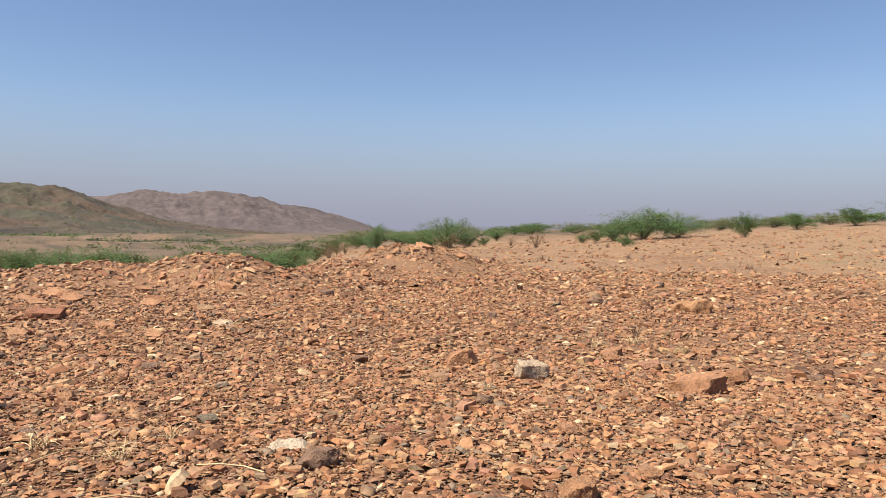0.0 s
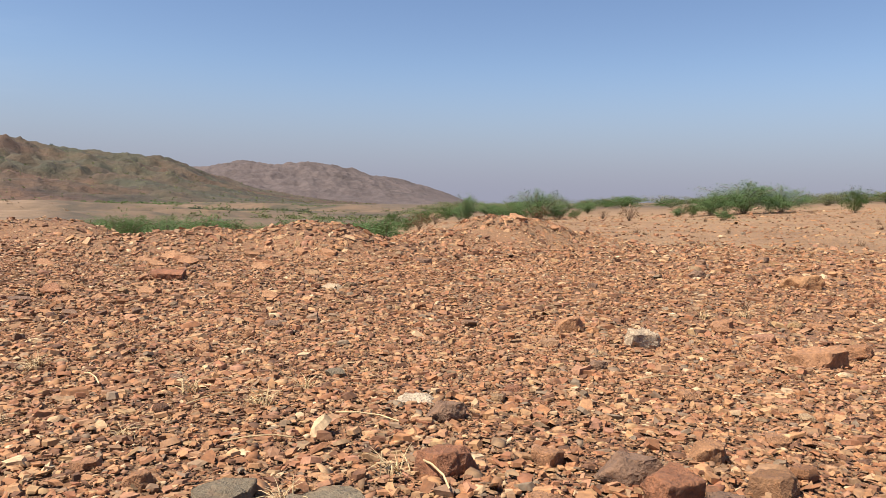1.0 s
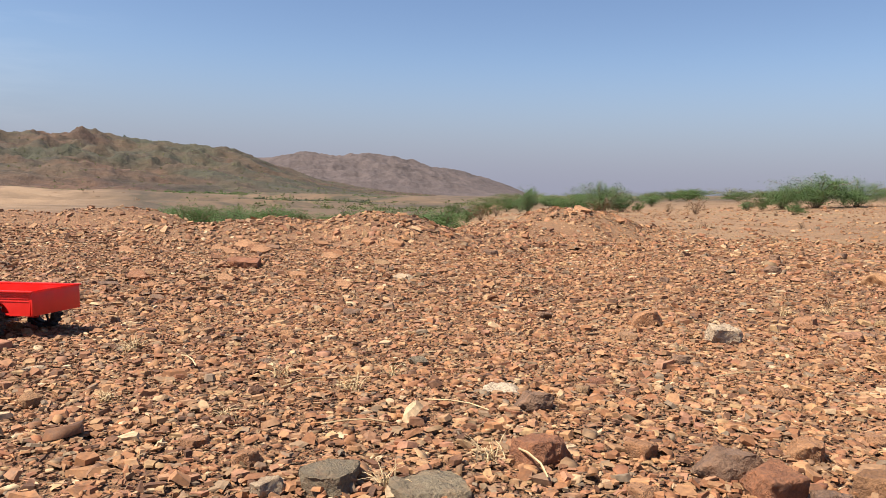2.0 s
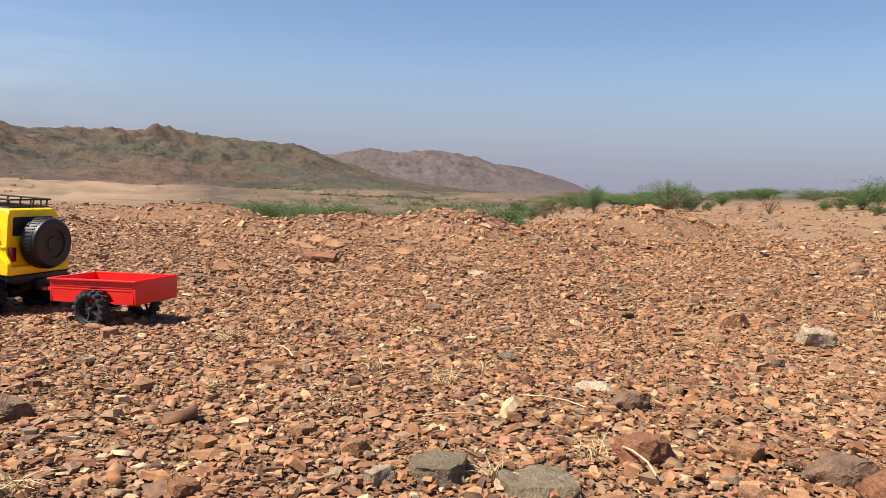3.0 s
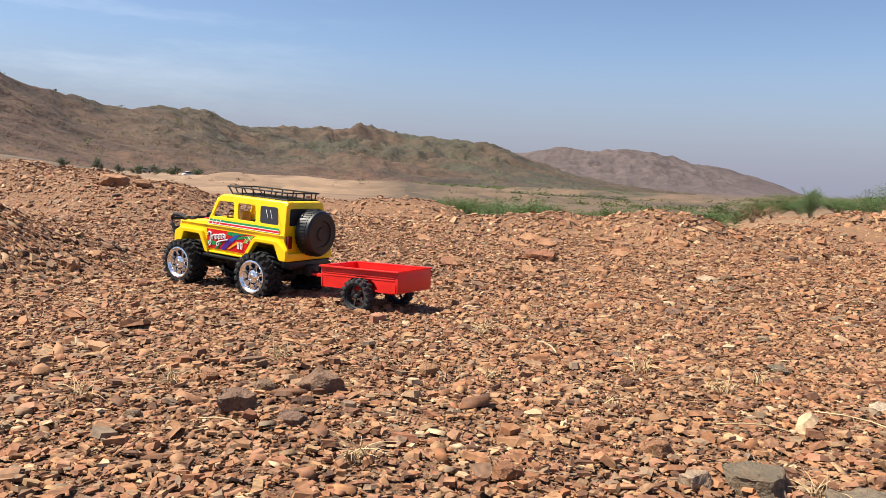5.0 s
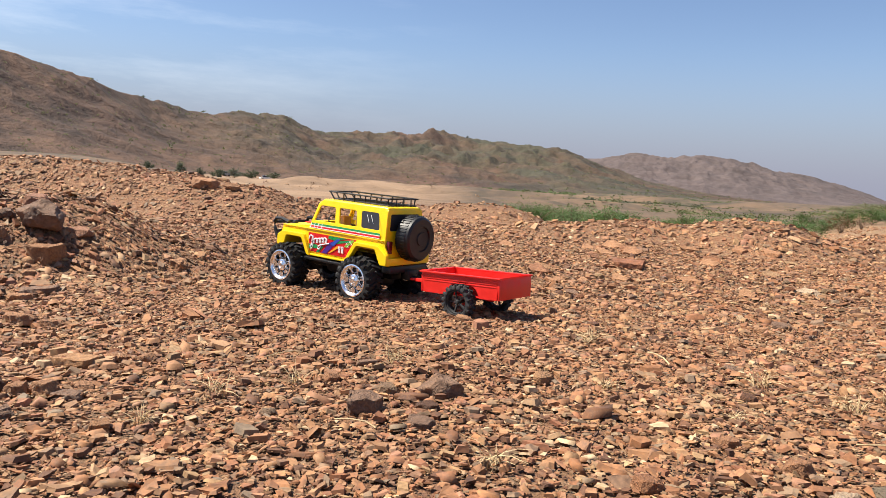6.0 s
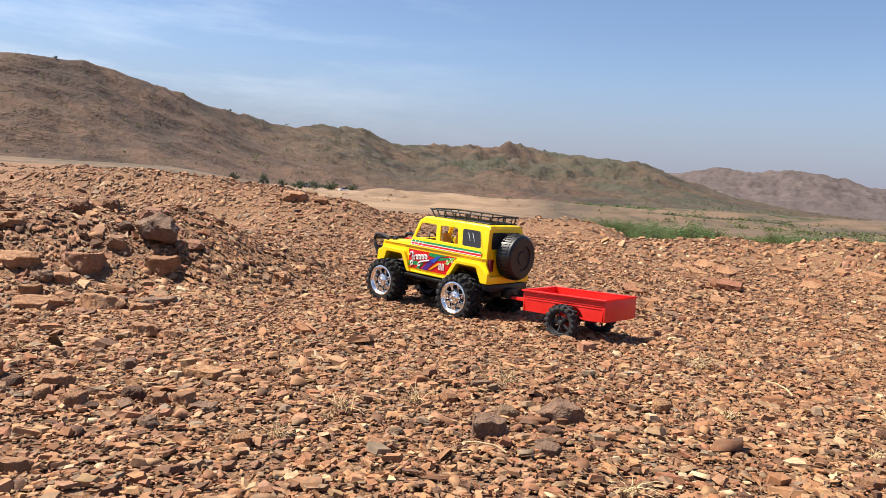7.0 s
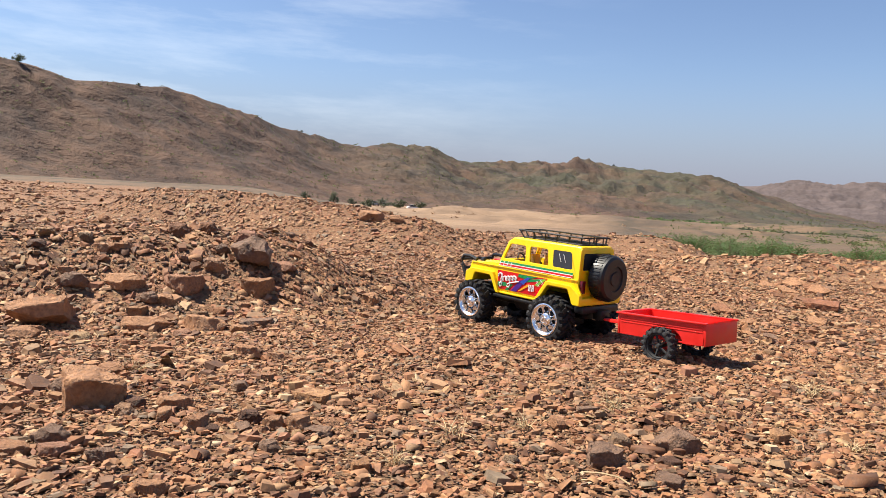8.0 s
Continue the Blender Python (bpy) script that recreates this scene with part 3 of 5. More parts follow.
SHAPES = {}
for kind, mat in (("tan", ROCK_TAN), ("brown", ROCK), ("dark", ROCK_DARK), ("green", ROCK_GREEN), ("pale", ROCK_PALE)):
    for form, flat in (("block", 0.62), ("slab", 0.34), ("plate", 0.17)):
        SHAPES[kind, form] = [rock_mesh(kind + "_" + form, 17 * len(SHAPES) + k, flat, mat) for k in range(2)]
WORDS = {"tan": "tan weathered sandstone", "brown": "reddish-brown sandstone", "dark": "dark brown slate", "green": "grey-green slate", "pale": "pale buff sandstone"}
FORMS = {"block": "block", "slab": "slab", "plate": "flat piece"}


def rocks(rows, where, seed):
    rnd = random.Random(seed)
    for x, y, size, kind, form, *lie in rows:
        me = rnd.choice(SHAPES[kind, form])
        yaw, tip, sink = lie or (rnd.uniform(-35, 35) + 37, rnd.uniform(-9, 9), 0.38)
        lay("rock", me, x, y, size * 1.02, yaw, tip, f"{WORDS[kind]} {FORMS[form]} {where}", sink)


rocks([(-1.628, 0.188, 0.098, "tan", "slab", 75, -24, 0.05), (-1.706, 0.314, 0.062, "tan", "slab"), (-1.673, 0.402, 0.052, "brown", "block"), (-1.715, 0.52, 0.066, "dark", "block", 60, 25, 0.15), (-1.775, 0.545, 0.046, "brown", "block"),
       (-1.638, 0.51, 0.050, "brown", "block"), (-1.524, 0.442, 0.068, "dark", "plate"), (-1.564, 0.303, 0.068, "tan", "slab"), (-1.521, 0.362, 0.073, "tan", "slab"),
       (-1.727, 0.237, 0.043, "dark", "block"), (-1.561, 0.145, 0.046, "tan", "slab"), (-1.714, 0.455, 0.036, "brown", "block"), (-1.66, 0.33, 0.03, "dark", "block"),
       (-1.69, 0.58, 0.04, "brown", "slab"), (-1.60, 0.42, 0.032, "brown", "slab"), (-1.83, 0.44, 0.04, "brown", "block"), (-1.80, 0.30, 0.035, "tan", "slab")],
      "on the slope of the rubble heap", 1)
rocks([(-1.189, 0.128, 0.064, "tan", "block", 80, 4, 0.35), (-1.614, 0.714, 0.036, "tan", "block"), (-1.109, 0.306, 0.057, "brown", "plate"), (-1.072, 0.219, 0.021, "brown", "block"),
       (-1.045, 0.228, 0.020, "tan", "block"), (-1.013, 0.252, 0.027, "dark", "plate"), (-1.726, 1.008, 0.037, "tan", "slab"), (-0.96, 0.099, 0.023, "tan", "slab"),
       (-1.085, 0.044, 0.026, "tan", "slab"), (-1.068, 0.07, 0.026, "brown", "slab"), (-1.103, 0.341, 0.022, "tan", "slab"), (-0.923, 0.233, 0.017, "brown", "block")],
      "among chips below the heap", 2)
rocks([(-0.39, 0.722, 0.032, "dark", "block"), (-0.283, 1.278, 0.050, "tan", "block"), (-0.194, 1.167, 0.050, "pale", "block", 20, 14, 0.3), (-0.488, 0.501, 0.046, "green", "slab"),
       (-0.424, 0.508, 0.056, "green", "plate"), (-0.552, 0.518, 0.021, "tan", "block"), (-0.297, 0.624, 0.026, "tan", "block"), (-0.367, 0.589, 0.040, "brown", "block"),
       (-0.244, 0.601, 0.040, "dark", "block"), (-0.22, 0.584, 0.042, "brown", "block"), (-0.183, 0.666, 0.030, "tan", "block"), (-0.607, 0.542, 0.021, "tan", "slab"),
       (-0.518, 0.475, 0.021, "pale", "block"), (-0.254, 0.982, 0.022, "dark", "block"), (-0.512, 1.025, 0.026, "brown", "slab"), (-0.313, 1.123, 0.036, "brown", "slab")],
      "among chips on the open ground", 3)
rocks([(0.102, 2.557, 0.050, "dark", "block"), (-0.817, 2.726, 0.066, "dark", "slab"), (-0.252, 1.653, 0.034, "tan", "slab"),
       (-0.048, 1.333, 0.042, "tan", "slab"), (-0.536, 0.863, 0.025, "green", "slab"), (-0.428, 0.774, 0.040, "pale", "plate"), (-0.341, 0.847, 0.023, "brown", "slab"),
       (-1.282, 1.819, 0.12, "brown", "plate", 12, 4, 0.25), (-1.318, 1.348, 0.048, "dark", "plate"), (-1.059, 1.667, 0.067, "tan", "plate"), (-0.887, 0.693, 0.025, "pale", "plate"),
       (-0.74, 1.171, 0.031, "dark", "slab"), (-3.46, 1.98, 0.12, "tan", "slab", 60, 12, 0.3), (-3.36, 2.06, 0.09, "tan", "slab"), (0.22, 3.2, 0.06, "dark", "block"), (-3.75, 2.3, 0.07, "brown", "slab")],
      "on the stony slope", 4)
rocks([(-0.84, 0.396, 0.035, "dark", "block"), (-0.83, 0.479, 0.034, "dark", "block"), (-0.861, 0.447, 0.019, "brown", "block"), (-0.783, 0.4, 0.026, "dark", "slab"),
       (-0.964, 0.567, 0.019, "tan", "slab"), (-0.613, 0.413, 0.019, "brown", "block"), (-0.81, 0.44, 0.02, "brown", "slab"), (-0.15, 0.60, 0.035, "brown", "block"),
       (-0.19, 0.56, 0.03, "dark", "block"), (-0.12, 0.72, 0.028, "tan", "slab"), (-0.30, 0.55, 0.026, "tan", "slab"), (-0.17, 0.86, 0.03, "tan", "slab")],
      "half sunk in gravel", 5)

rnd = random.Random(41)
rocks([(-0.38 - d * math.sin(b), 0.03 + d * math.cos(b), d * rnd.uniform(0.018, 0.034), rnd.choice(["tan", "tan", "brown", "brown", "pale"]), "plate", rnd.uniform(-30, 40), rnd.uniform(6, 18), 0.15)
       for d, b in [(rnd.uniform(1.5, 3.2), radians(rnd.uniform(11, 36))) for _ in range(26)]], "lying flat on the rubble slope", 14)
rnd = random.Random(28)
rocks([(-0.48 - d * math.sin(b), -0.04 + d * math.cos(b), d * rnd.uniform(0.022, 0.044), rnd.choice(["brown", "tan", "tan", "dark"]), rnd.choice(["block", "slab", "slab"]))
       for d, b in [(rnd.uniform(0.55, 1.15), radians(rnd.uniform(60, 82))) for _ in range(20)]], "bedded in chips below the heap", 12)
rnd = random.Random(8)
rocks([(rnd.uniform(-1.92, -1.45), rnd.uniform(0.06, 0.72), rnd.uniform(0.018, 0.036), rnd.choice(["brown", "brown", "brown", "tan", "dark"]), rnd.choice(["block", "slab", "slab"])) for _ in range(30)],
      "piled on the rubble heap", 6)
rocks([(0.035, 1.12, 0.088, "tan", "slab"), (0.109, 1.19, 0.040, "brown", "block"), (-0.04, 1.37, 0.050, "tan", "slab"), (0.0, 1.28, 0.058, "brown", "plate"), (0.03, 1.30, 0.032, "dark", "plate"),
       (0.35, 2.32, 0.115, "brown", "slab"), (0.55, 3.6, 0.055, "dark", "block"), (-0.03, 2.62, 0.045, "dark", "slab"), (0.14, 1.48, 0.05, "tan", "plate"), (0.10, 1.05, 0.035, "tan", "slab")],
      "on the dusty open ground", 9)
for x, y, size, yaw in ((-0.62, 4.62, 0.13, 25), (-0.40, 4.72, 0.09, -20)):
    lay("rock", SHAPES["tan", "plate"][0], x, y, size, yaw, 14, "flat tan slab lying on the rubble heap", 0.3)
SMALL = {(kind, form): [rock_mesh(kind + "_small_" + form, 91 * k + 7 * len(kind) + len(form), flat, mat, fine=0) for k in range(3)]
         for kind, mat in (("tan", ROCK_TAN), ("brown", ROCK), ("dark", ROCK_DARK)) for form, flat in (("slab", 0.4), ("plate", 0.22))}
rnd = random.Random(77)
for i in range(230):
    r, b = math.sqrt(rnd.uniform(0.34, 7.0)), radians(rnd.uniform(-34, 84))
    px, py = -0.38 - r * math.sin(b), 0.02 + r * math.cos(b)
    kind = rnd.choice(["tan", "tan", "brown", "brown", "brown", "dark"])
    form = rnd.choice(["slab", "slab", "plate"])
    lay("stone", rnd.choice(SMALL[kind, form]), px, py, rnd.uniform(0.011, 0.020) * (1 + 0.3 * r), rnd.uniform(0, 360), rnd.uniform(-16, 16),
        f"small {WORDS[kind]} {FORMS[form]} among chips", 0.2, "scattered stones", "stone")


# ---- helpers for made things ----
def part(name, bm, mat, parent, label="", smooth_angle=35):
    """Link a bmesh (or a mesh) as one object under its thing."""
    if isinstance(bm, bmesh.types.BMesh):
        me = bpy.data.meshes.new(name)
        bmesh.ops.recalc_face_normals(bm, faces=bm.faces[:])
        bm.to_mesh(me)
        bm.free()
    else:
        me = bm
    me.materials.clear()
    me.materials.append(mat)
    me.polygons.foreach_set("use_smooth", [True] * len(me.polygons))
    me.set_sharp_from_angle(angle=radians(smooth_angle))
    ob = new(name, me)
    ob.parent = parent
    if label:
        tagged(ob, label)
    return ob


def box(x0, x1, y0, y1, z0, z1, bevel=0.0, taper=(1, 1), segments=2):
    """A box; taper scales its top in x and y about the centre."""
    bm = bmesh.new()
    bmesh.ops.create_cube(bm, size=1.0)
    for v in bm.verts:
        k = taper if v.co.z > 0 else (1, 1)
        v.co = Vector(((x0 + x1) / 2 + v.co.x * (x1 - x0) * k[0], (y0 + y1) / 2 + v.co.y * (y1 - y0) * k[1], (z0 + z1) / 2 + v.co.z * (z1 - z0)))
    if bevel:
        bmesh.ops.bevel(bm, geom=bm.edges[:], offset=bevel, segments=segments, affect='EDGES', profile=0.5, clamp_overlap=True)
    return bm


def plate(outline, holes, thick, bevel, m):
    """A flat plate with holes, drawn in its own xy plane, thickened along z, then set by m."""
    cu = bpy.data.curves.new("plate", 'CURVE')
    cu.dimensions, cu.fill_mode, cu.extrude, cu.bevel_depth, cu.bevel_resolution = '2D', 'BOTH', max(0.0, thick / 2 - bevel), bevel, 1
    cu.offset = -bevel
    for ring in [outline, *holes]:
        s = cu.splines.new('POLY')
        s.points.add(len(ring) - 1)
        for p, (u, v) in zip(s.points, ring):
            p.co = (u, v, 0, 1)
        s.use_cyclic_u = True
    tmp = bpy.data.objects.new("plate", cu)
    me = bpy.data.meshes.new_from_object(tmp)
    bpy.data.objects.remove(tmp)
    bpy.data.curves.remove(cu)
    me.transform(m)
    return me


def rounded(points, r, steps=4):
    """A closed outline with its corners rounded."""
    out = []
    n = len(points)
    for i in range(n):
        p = Vector(points[i])
        a, b = Vector(points[i - 1]) - p, Vector(points[(i + 1) % n]) - p
        k = min(r, a.length * 0.45, b.length * 0.45)
        a, b = p + a.normalized() * k, p + b.normalized() * k
        for s in range(steps + 1):
            t = s / steps
            out.append(tuple(a * (1 - t) ** 2 + p * 2 * t * (1 - t) + b * t * t))
    return out


def tube(points, radius, sides=8, closed=False):
    """A round rod through points."""
    bm = bmesh.new()
    pts = [Vector(p) for p in points]
    rings = []
    for i, p in enumerate(pts):
        a = pts[i - 1] if (i or closed) else p
        b = pts[(i + 1) % len(pts)] if (i < len(pts) - 1 or closed) else p
        d = (b - a).normalized()
        side = d.cross(Vector((0, 0, 1)))
        if side.length < 0.05:
            side = d.cross(Vector((0, 1, 0)))
        side.normalize()
        upw = side.cross(d)
        rings.append([bm.verts.new(p + (side * math.cos(2 * math.pi * k / sides) + upw * math.sin(2 * math.pi * k / sides)) * radius) for k in range(sides)])
    for i in range(len(rings) if closed else len(rings) - 1):
        a, b = rings[i], rings[(i + 1) % len(rings)]
        for k in range(sides):
            bm.faces.new((a[k], a[(k + 1) % sides], b[(k + 1) % sides], b[k]))
    if not closed:
        bm.faces.new(rings[0])
        bm.faces.new(rings[-1])
    return bm


def lathe(profile, steps, centre=(0, 0, 0)):
    """Turn a profile of (radius, y) round the y axis."""
    bm = bmesh.new()
    c = Vector(centre)
    rings = []
    for k in range(steps):
        a = 2 * math.pi * k / steps
        rings.append([bm.verts.new(c + Vector((r * math.cos(a), y, r * math.sin(a)))) for r, y in profile])
    for k in range(steps):
        a, b = rings[k], rings[(k + 1) % steps]
        for j in range(len(profile) - 1):
            if profile[j][0] < 1e-6 and profile[j + 1][0] < 1e-6:
                continue
            bm.faces.new((a[j], b[j], b[j + 1], a[j + 1]))
    bmesh.ops.remove_doubles(bm, verts=bm.verts, dist=1e-6)
    return bm


def add_block(bm, m, size, taper=0.8):
    """A lug or spoke: a block set by m into an existing bmesh."""
    made = bmesh.ops.create_cube(bm, size=1.0)["verts"]
    for v in made:
        k = taper if v.co.z > 0 else 1
        v.co = m @ Vector((v.co.x * size[0] * k, v.co.y * size[1] * (1 if v.co.z < 0 else 0.92), v.co.z * size[2]))


# ---- the toy jeep: x forward, y left, z up, axles at x = 0.095 and -0.076 ----
def wheel(name, parent, x, y, side, radius, width, lugs, rubber, rim_mat, spokes, open_hub):
    """A toy wheel with a lugged tyre; side +1 has its face towards +y."""
    hub = new(name, None)
    hub.empty_display_size = 0.01
    hub.parent = parent
    hub.location = (x, y, radius)
    if side < 0:
        hub.rotation_euler = (0, 0, math.pi)
    w, r = width / 2, radius * 0.93
    inner = radius * (0.66 if not open_hub else 0.70)
    bm = lathe([(inner, -w * 0.9), (r * 0.86, -w), (r * 0.96, -w * 0.9), (r, -w * 0.6), (r, w * 0.6), (r * 0.96, w * 0.9), (r * 0.86, w), (inner * 1.04, w * 0.97), (inner, w * 0.82), (inner, -w * 0.9)], 40)
    part("tyre", bm, rubber, hub, "", 30)
    bm = bmesh.new()
    for k in range(lugs):
        a = 2 * math.pi * k / lugs
        for s in (-1, 1):
            turn = Matrix.Rotation(-(a + s * math.pi / lugs / 2), 4, 'Y')
            add_block(bm, turn @ pose(r * 1.02, s * w * 0.48, 0, 0, 90, 0) @ pose(0, 0, 0, 0, 0, s * 26), (radius * 0.13, width * 0.5, radius * 0.12))
            add_block(bm, turn @ pose(r * 0.94, s * w * 0.93, 0, 0, 90, 0), (radius * 0.12, width * 0.12, radius * 0.2))
    tagged(part("tread", bm, rubber, hub, "", 30), kind="stuff")
    if open_hub:
        bm = lathe([(inner * 1.0, -w * 0.3), (inner * 1.0, w * 0.75), (inner * 0.9, w * 0.8), (inner * 0.86, w * 0.5), (inner * 0.88, -w * 0.3), (inner, -w * 0.3)], 36)
        for k in range(spokes):
            a = Matrix.Rotation(2 * math.pi * k / spokes, 4, 'Y')
            add_block(bm, a @ pose(inner * 0.52, w * 0.25, 0, 0, 90, 0) @ pose(0, 0, 0, 0, 0, 12), (inner * 0.13, w * 0.3, inner * 0.82), 0.8)
        part("rim", bm, rim_mat, hub, "", 30)
        part("hub_cap", lathe([(0, w * 0.75), (inner * 0.14, w * 0.7), (inner * 0.2, w * 0.4), (inner * 0.2, -w * 0.4), (0, -w * 0.4)], 20), rim_mat, hub)
    else:
        bm = lathe([(inner * 1.03, w * 0.72), (inner * 1.04, w * 1.0), (inner * 0.97, w * 1.03), (inner * 0.88, w * 0.94), (inner * 0.82, w * 0.80), (inner * 0.80, w * 0.35), (inner * 0.86, w * 0.2)], 40)
        part("rim", bm, rim_mat, hub, "chrome rim", 30)
        part("wheel_back", lathe([(inner * 0.95, w * 0.30), (inner * 0.3, w * 0.22), (0, w * 0.22)], 32), BLACK, hub)
        ring = [(inner * 0.87 * math.cos(u), inner * 0.87 * math.sin(u)) for u in np.linspace(0, 2 * math.pi, 49)[:-1]]
        holes = []
        for k in range(spokes):
            m = 2 * math.pi * k / spokes
            holes.append([(math.cos(m) * (inner * (0.66 + 0.17 * math.cos(u))) - math.sin(m) * inner * (0.185 + 0.045 * math.cos(u)) * math.sin(u),
                           math.sin(m) * (inner * (0.66 + 0.17 * math.cos(u))) + math.cos(m) * inner * (0.185 + 0.045 * math.cos(u)) * math.sin(u)) for u in np.linspace(0, 2 * math.pi, 15)[:-1]])
        face = Matrix.Translation((0, w * 0.68, 0)) @ Matrix(((1, 0, 0, 0), (0, 0, -1, 0), (0, 1, 0, 0), (0, 0, 0, 1)))
        part("rim_disc", plate(ring, holes, w * 0.24, inner * 0.028, face), rim_mat, hub, "chrome disc with round holes")
        part("hub_cap", lathe([(0, w * 1.0), (inner * 0.15, w * 0.99), (inner * 0.18, w * 0.92), (inner * 0.20, w * 0.90), (inner * 0.32, w * 0.88), (inner * 0.40, w * 0.80), (inner * 0.44, w * 0.6), (inner * 0.44, 0), (0, 0)], 32), rim_mat, hub, "", 30)
        nuts = bmesh.new()
        for k in range(6):
            a = Matrix.Rotation(2 * math.pi * k / 6, 4, 'Y')
            add_block(nuts, a @ pose(inner * 0.27, w * 0.91, 0), (inner * 0.08, w * 0.12, inner * 0.08), 0.8)
        part("wheel_nuts", nuts, rim_mat, hub)
    return hub


def jeep():
    top = new("toy_jeep", None)
    top.empty_display_size = 0.05
    tagged(top, "bright yellow plastic toy jeep with red decals standing on gravel", "toy car")
    HW = 0.0505                                        # half the width of the body
    side = rounded([(0.124, 0.071), (0.126, 0.092), (0.122, 0.106), (0.056, 0.1125), (0.040, 0.1535), (0.032, 0.158), (-0.106, 0.158), (-0.113, 0.152), (-0.1165, 0.097), (-0.124, 0.085), (-0.124, 0.068),
                    (-0.114, 0.068), (-0.100, 0.091), (-0.060, 0.091), (-0.040, 0.061), (0.054, 0.061), (0.070, 0.089), (0.107, 0.089), (0.113, 0.071)], 0.003, 3)
    glass = [rounded(q, 0.0035, 3) for q in ([(0.0475, 0.1215), (0.0365, 0.1480), (0.0020, 0.1480), (-0.0015, 0.1215)],
                                              [(-0.0110, 0.1215), (-0.0080, 0.1480), (-0.0460, 0.1480), (-0.0510, 0.1215)],
                                              [(-0.0615, 0.1220), (-0.0580, 0.1485), (-0.0945, 0.1485), (-0.1005, 0.1220)])]
    upright = Matrix(((1, 0, 0, 0), (0, 0, -1, 0), (0, 1, 0, 0), (0, 0, 0, 1)))          # plate xy to the plane xz
    for s, where in ((1, "left"), (-1, "right")):
        flank = part("side_panel", plate(side, glass, 0.0036, 0.0007, Matrix.Translation((0, s * (HW - 0.002), 0)) @ upright), YELLOW, top, "yellow moulded side panel")
        # raised arches, belt ledge and lower ledge
        for arch in ([(0.130, 0.070), (0.130, 0.088), (0.117, 0.0960), (0.065, 0.0960), (0.046, 0.0605), (0.054, 0.0605), (0.070, 0.089), (0.107, 0.089), (0.113, 0.070)],
                     [(-0.112, 0.067), (-0.100, 0.091), (-0.060, 0.091), (-0.040, 0.0605), (-0.032, 0.0605), (-0.055, 0.0975), (-0.106, 0.0975), (-0.126, 0.083), (-0.126, 0.067)]):
            part("wheel_arch", plate(rounded(arch, 0.003, 3), [], 0.0075, 0.0011, Matrix.Translation((0, s * (HW + 0.0022), 0)) @ upright), YELLOW, flank)
        part("belt_ledge", box(-0.114, 0.121, s * HW - 0.0008, s * HW + 0.0016, 0.1055, 0.1072, 0.0006), YELLOW, flank)
        part("sill_ledge", box(-0.037, 0.051, s * HW - 0.001, s * HW + 0.003, 0.0605, 0.0640, 0.001), YELLOW, flank)
        y = s * (HW + 0.0006)
        def sheet(name, pts, mat, lift, label=""):
            return part(name, plate(pts, [], 0.0004, 0.0, Matrix.Translation((0, y + s * (lift + 0.00005), 0)) @ upright), mat, flank, label)
        for name, z0, z1, mat in (("green_stripe", 0.1138, 0.1170, INK["green"]), ("white_stripe", 0.1127, 0.1136, INK["white"]), ("red_stripe", 0.1096, 0.1125, INK["red"]), ("white_stripe", 0.1085, 0.1094, INK["white"])):
            sheet(name, [(-0.1045, z0), (0.0555 - (z1 - 0.1085) * 0.4, z0), (0.0555 - (z1 - 0.1085) * 0.4, z1), (-0.1045, z1)], mat, 0.0006)
        for k in range(4):
            sheet("white_stripe", [(0.0535 - k * 0.0085, 0.1084), (0.0522 - k * 0.0085, 0.1084), (0.0505 - k * 0.0085, 0.1172), (0.0518 - k * 0.0085, 0.1172)], INK["white"], 0.0009)
        decal = sheet("decal", [(0.0525, 0.0680), (0.0560, 0.1000), (-0.0560, 0.1000), (-0.0345, 0.0680)], INK["red"], 0.0006, "red printed decal with coloured streaks")
        def streak(pts, mat, lift):
            part("streak", plate(pts, [], 0.0003, 0.0, Matrix.Translation((0, y + s * lift, 0)) @ upright), mat, decal)
        streak([(0.006, 0.0995), (-0.036, 0.0995), (-0.010, 0.0925), (0.008, 0.0945)], INK["green"], 0.0011)
        streak([(-0.008, 0.0920), (-0.050, 0.0990), (-0.044, 0.0945), (-0.012, 0.0880)], INK["green"], 0.00105)
        streak([(0.0535, 0.0800), (0.0525, 0.0725), (0.030, 0.0750), (0.034, 0.0810)], INK["green"], 0.0011)
        streak([(0.035, 0.0684), (0.028, 0.0684), (0.018, 0.0790), (0.024, 0.0800)], INK["green"], 0.0012)
        streak([(0.022, 0.0684), (0.010, 0.0684), (-0.006, 0.0850), (-0.022, 0.0975), (0.004, 0.0880)], INK["purple"], 0.0013)
        streak([(0.002, 0.0860), (-0.006, 0.0830), (-0.020, 0.0960), (-0.013, 0.0965)], INK["blue"], 0.0014)
        streak([(0.006, 0.0700), (-0.001, 0.0720), (-0.022, 0.0845), (-0.014, 0.0845)], INK["orange"], 0.0015)
        streak([(-0.030, 0.0860), (-0.036, 0.0850), (-0.0535, 0.0985), (-0.048, 0.0990)], INK["lime"], 0.0014)
        # the maker's mark as one bold white brush swash with loops, and a small white badge
        def swash(pts, r):
            part("white_swash", tube([(u, y + s * 0.0014, v) for u, v in pts], r, 6), INK["white"], decal)
        swash([(0.0500 - 0.0042 * math.cos(a) - 0.0020, 0.0900 + 0.0052 * math.sin(a)) for a in np.linspace(0.2, 3.3, 10)], 0.0013)
        swash([(0.0445 - 0.0010 * math.sin(3 * a), 0.0955 - 0.0072 * a) for a in np.linspace(0, 2.9, 9)] + [(0.0478, 0.0715), (0.0490, 0.0765), (0.0455, 0.0800)], 0.0014)
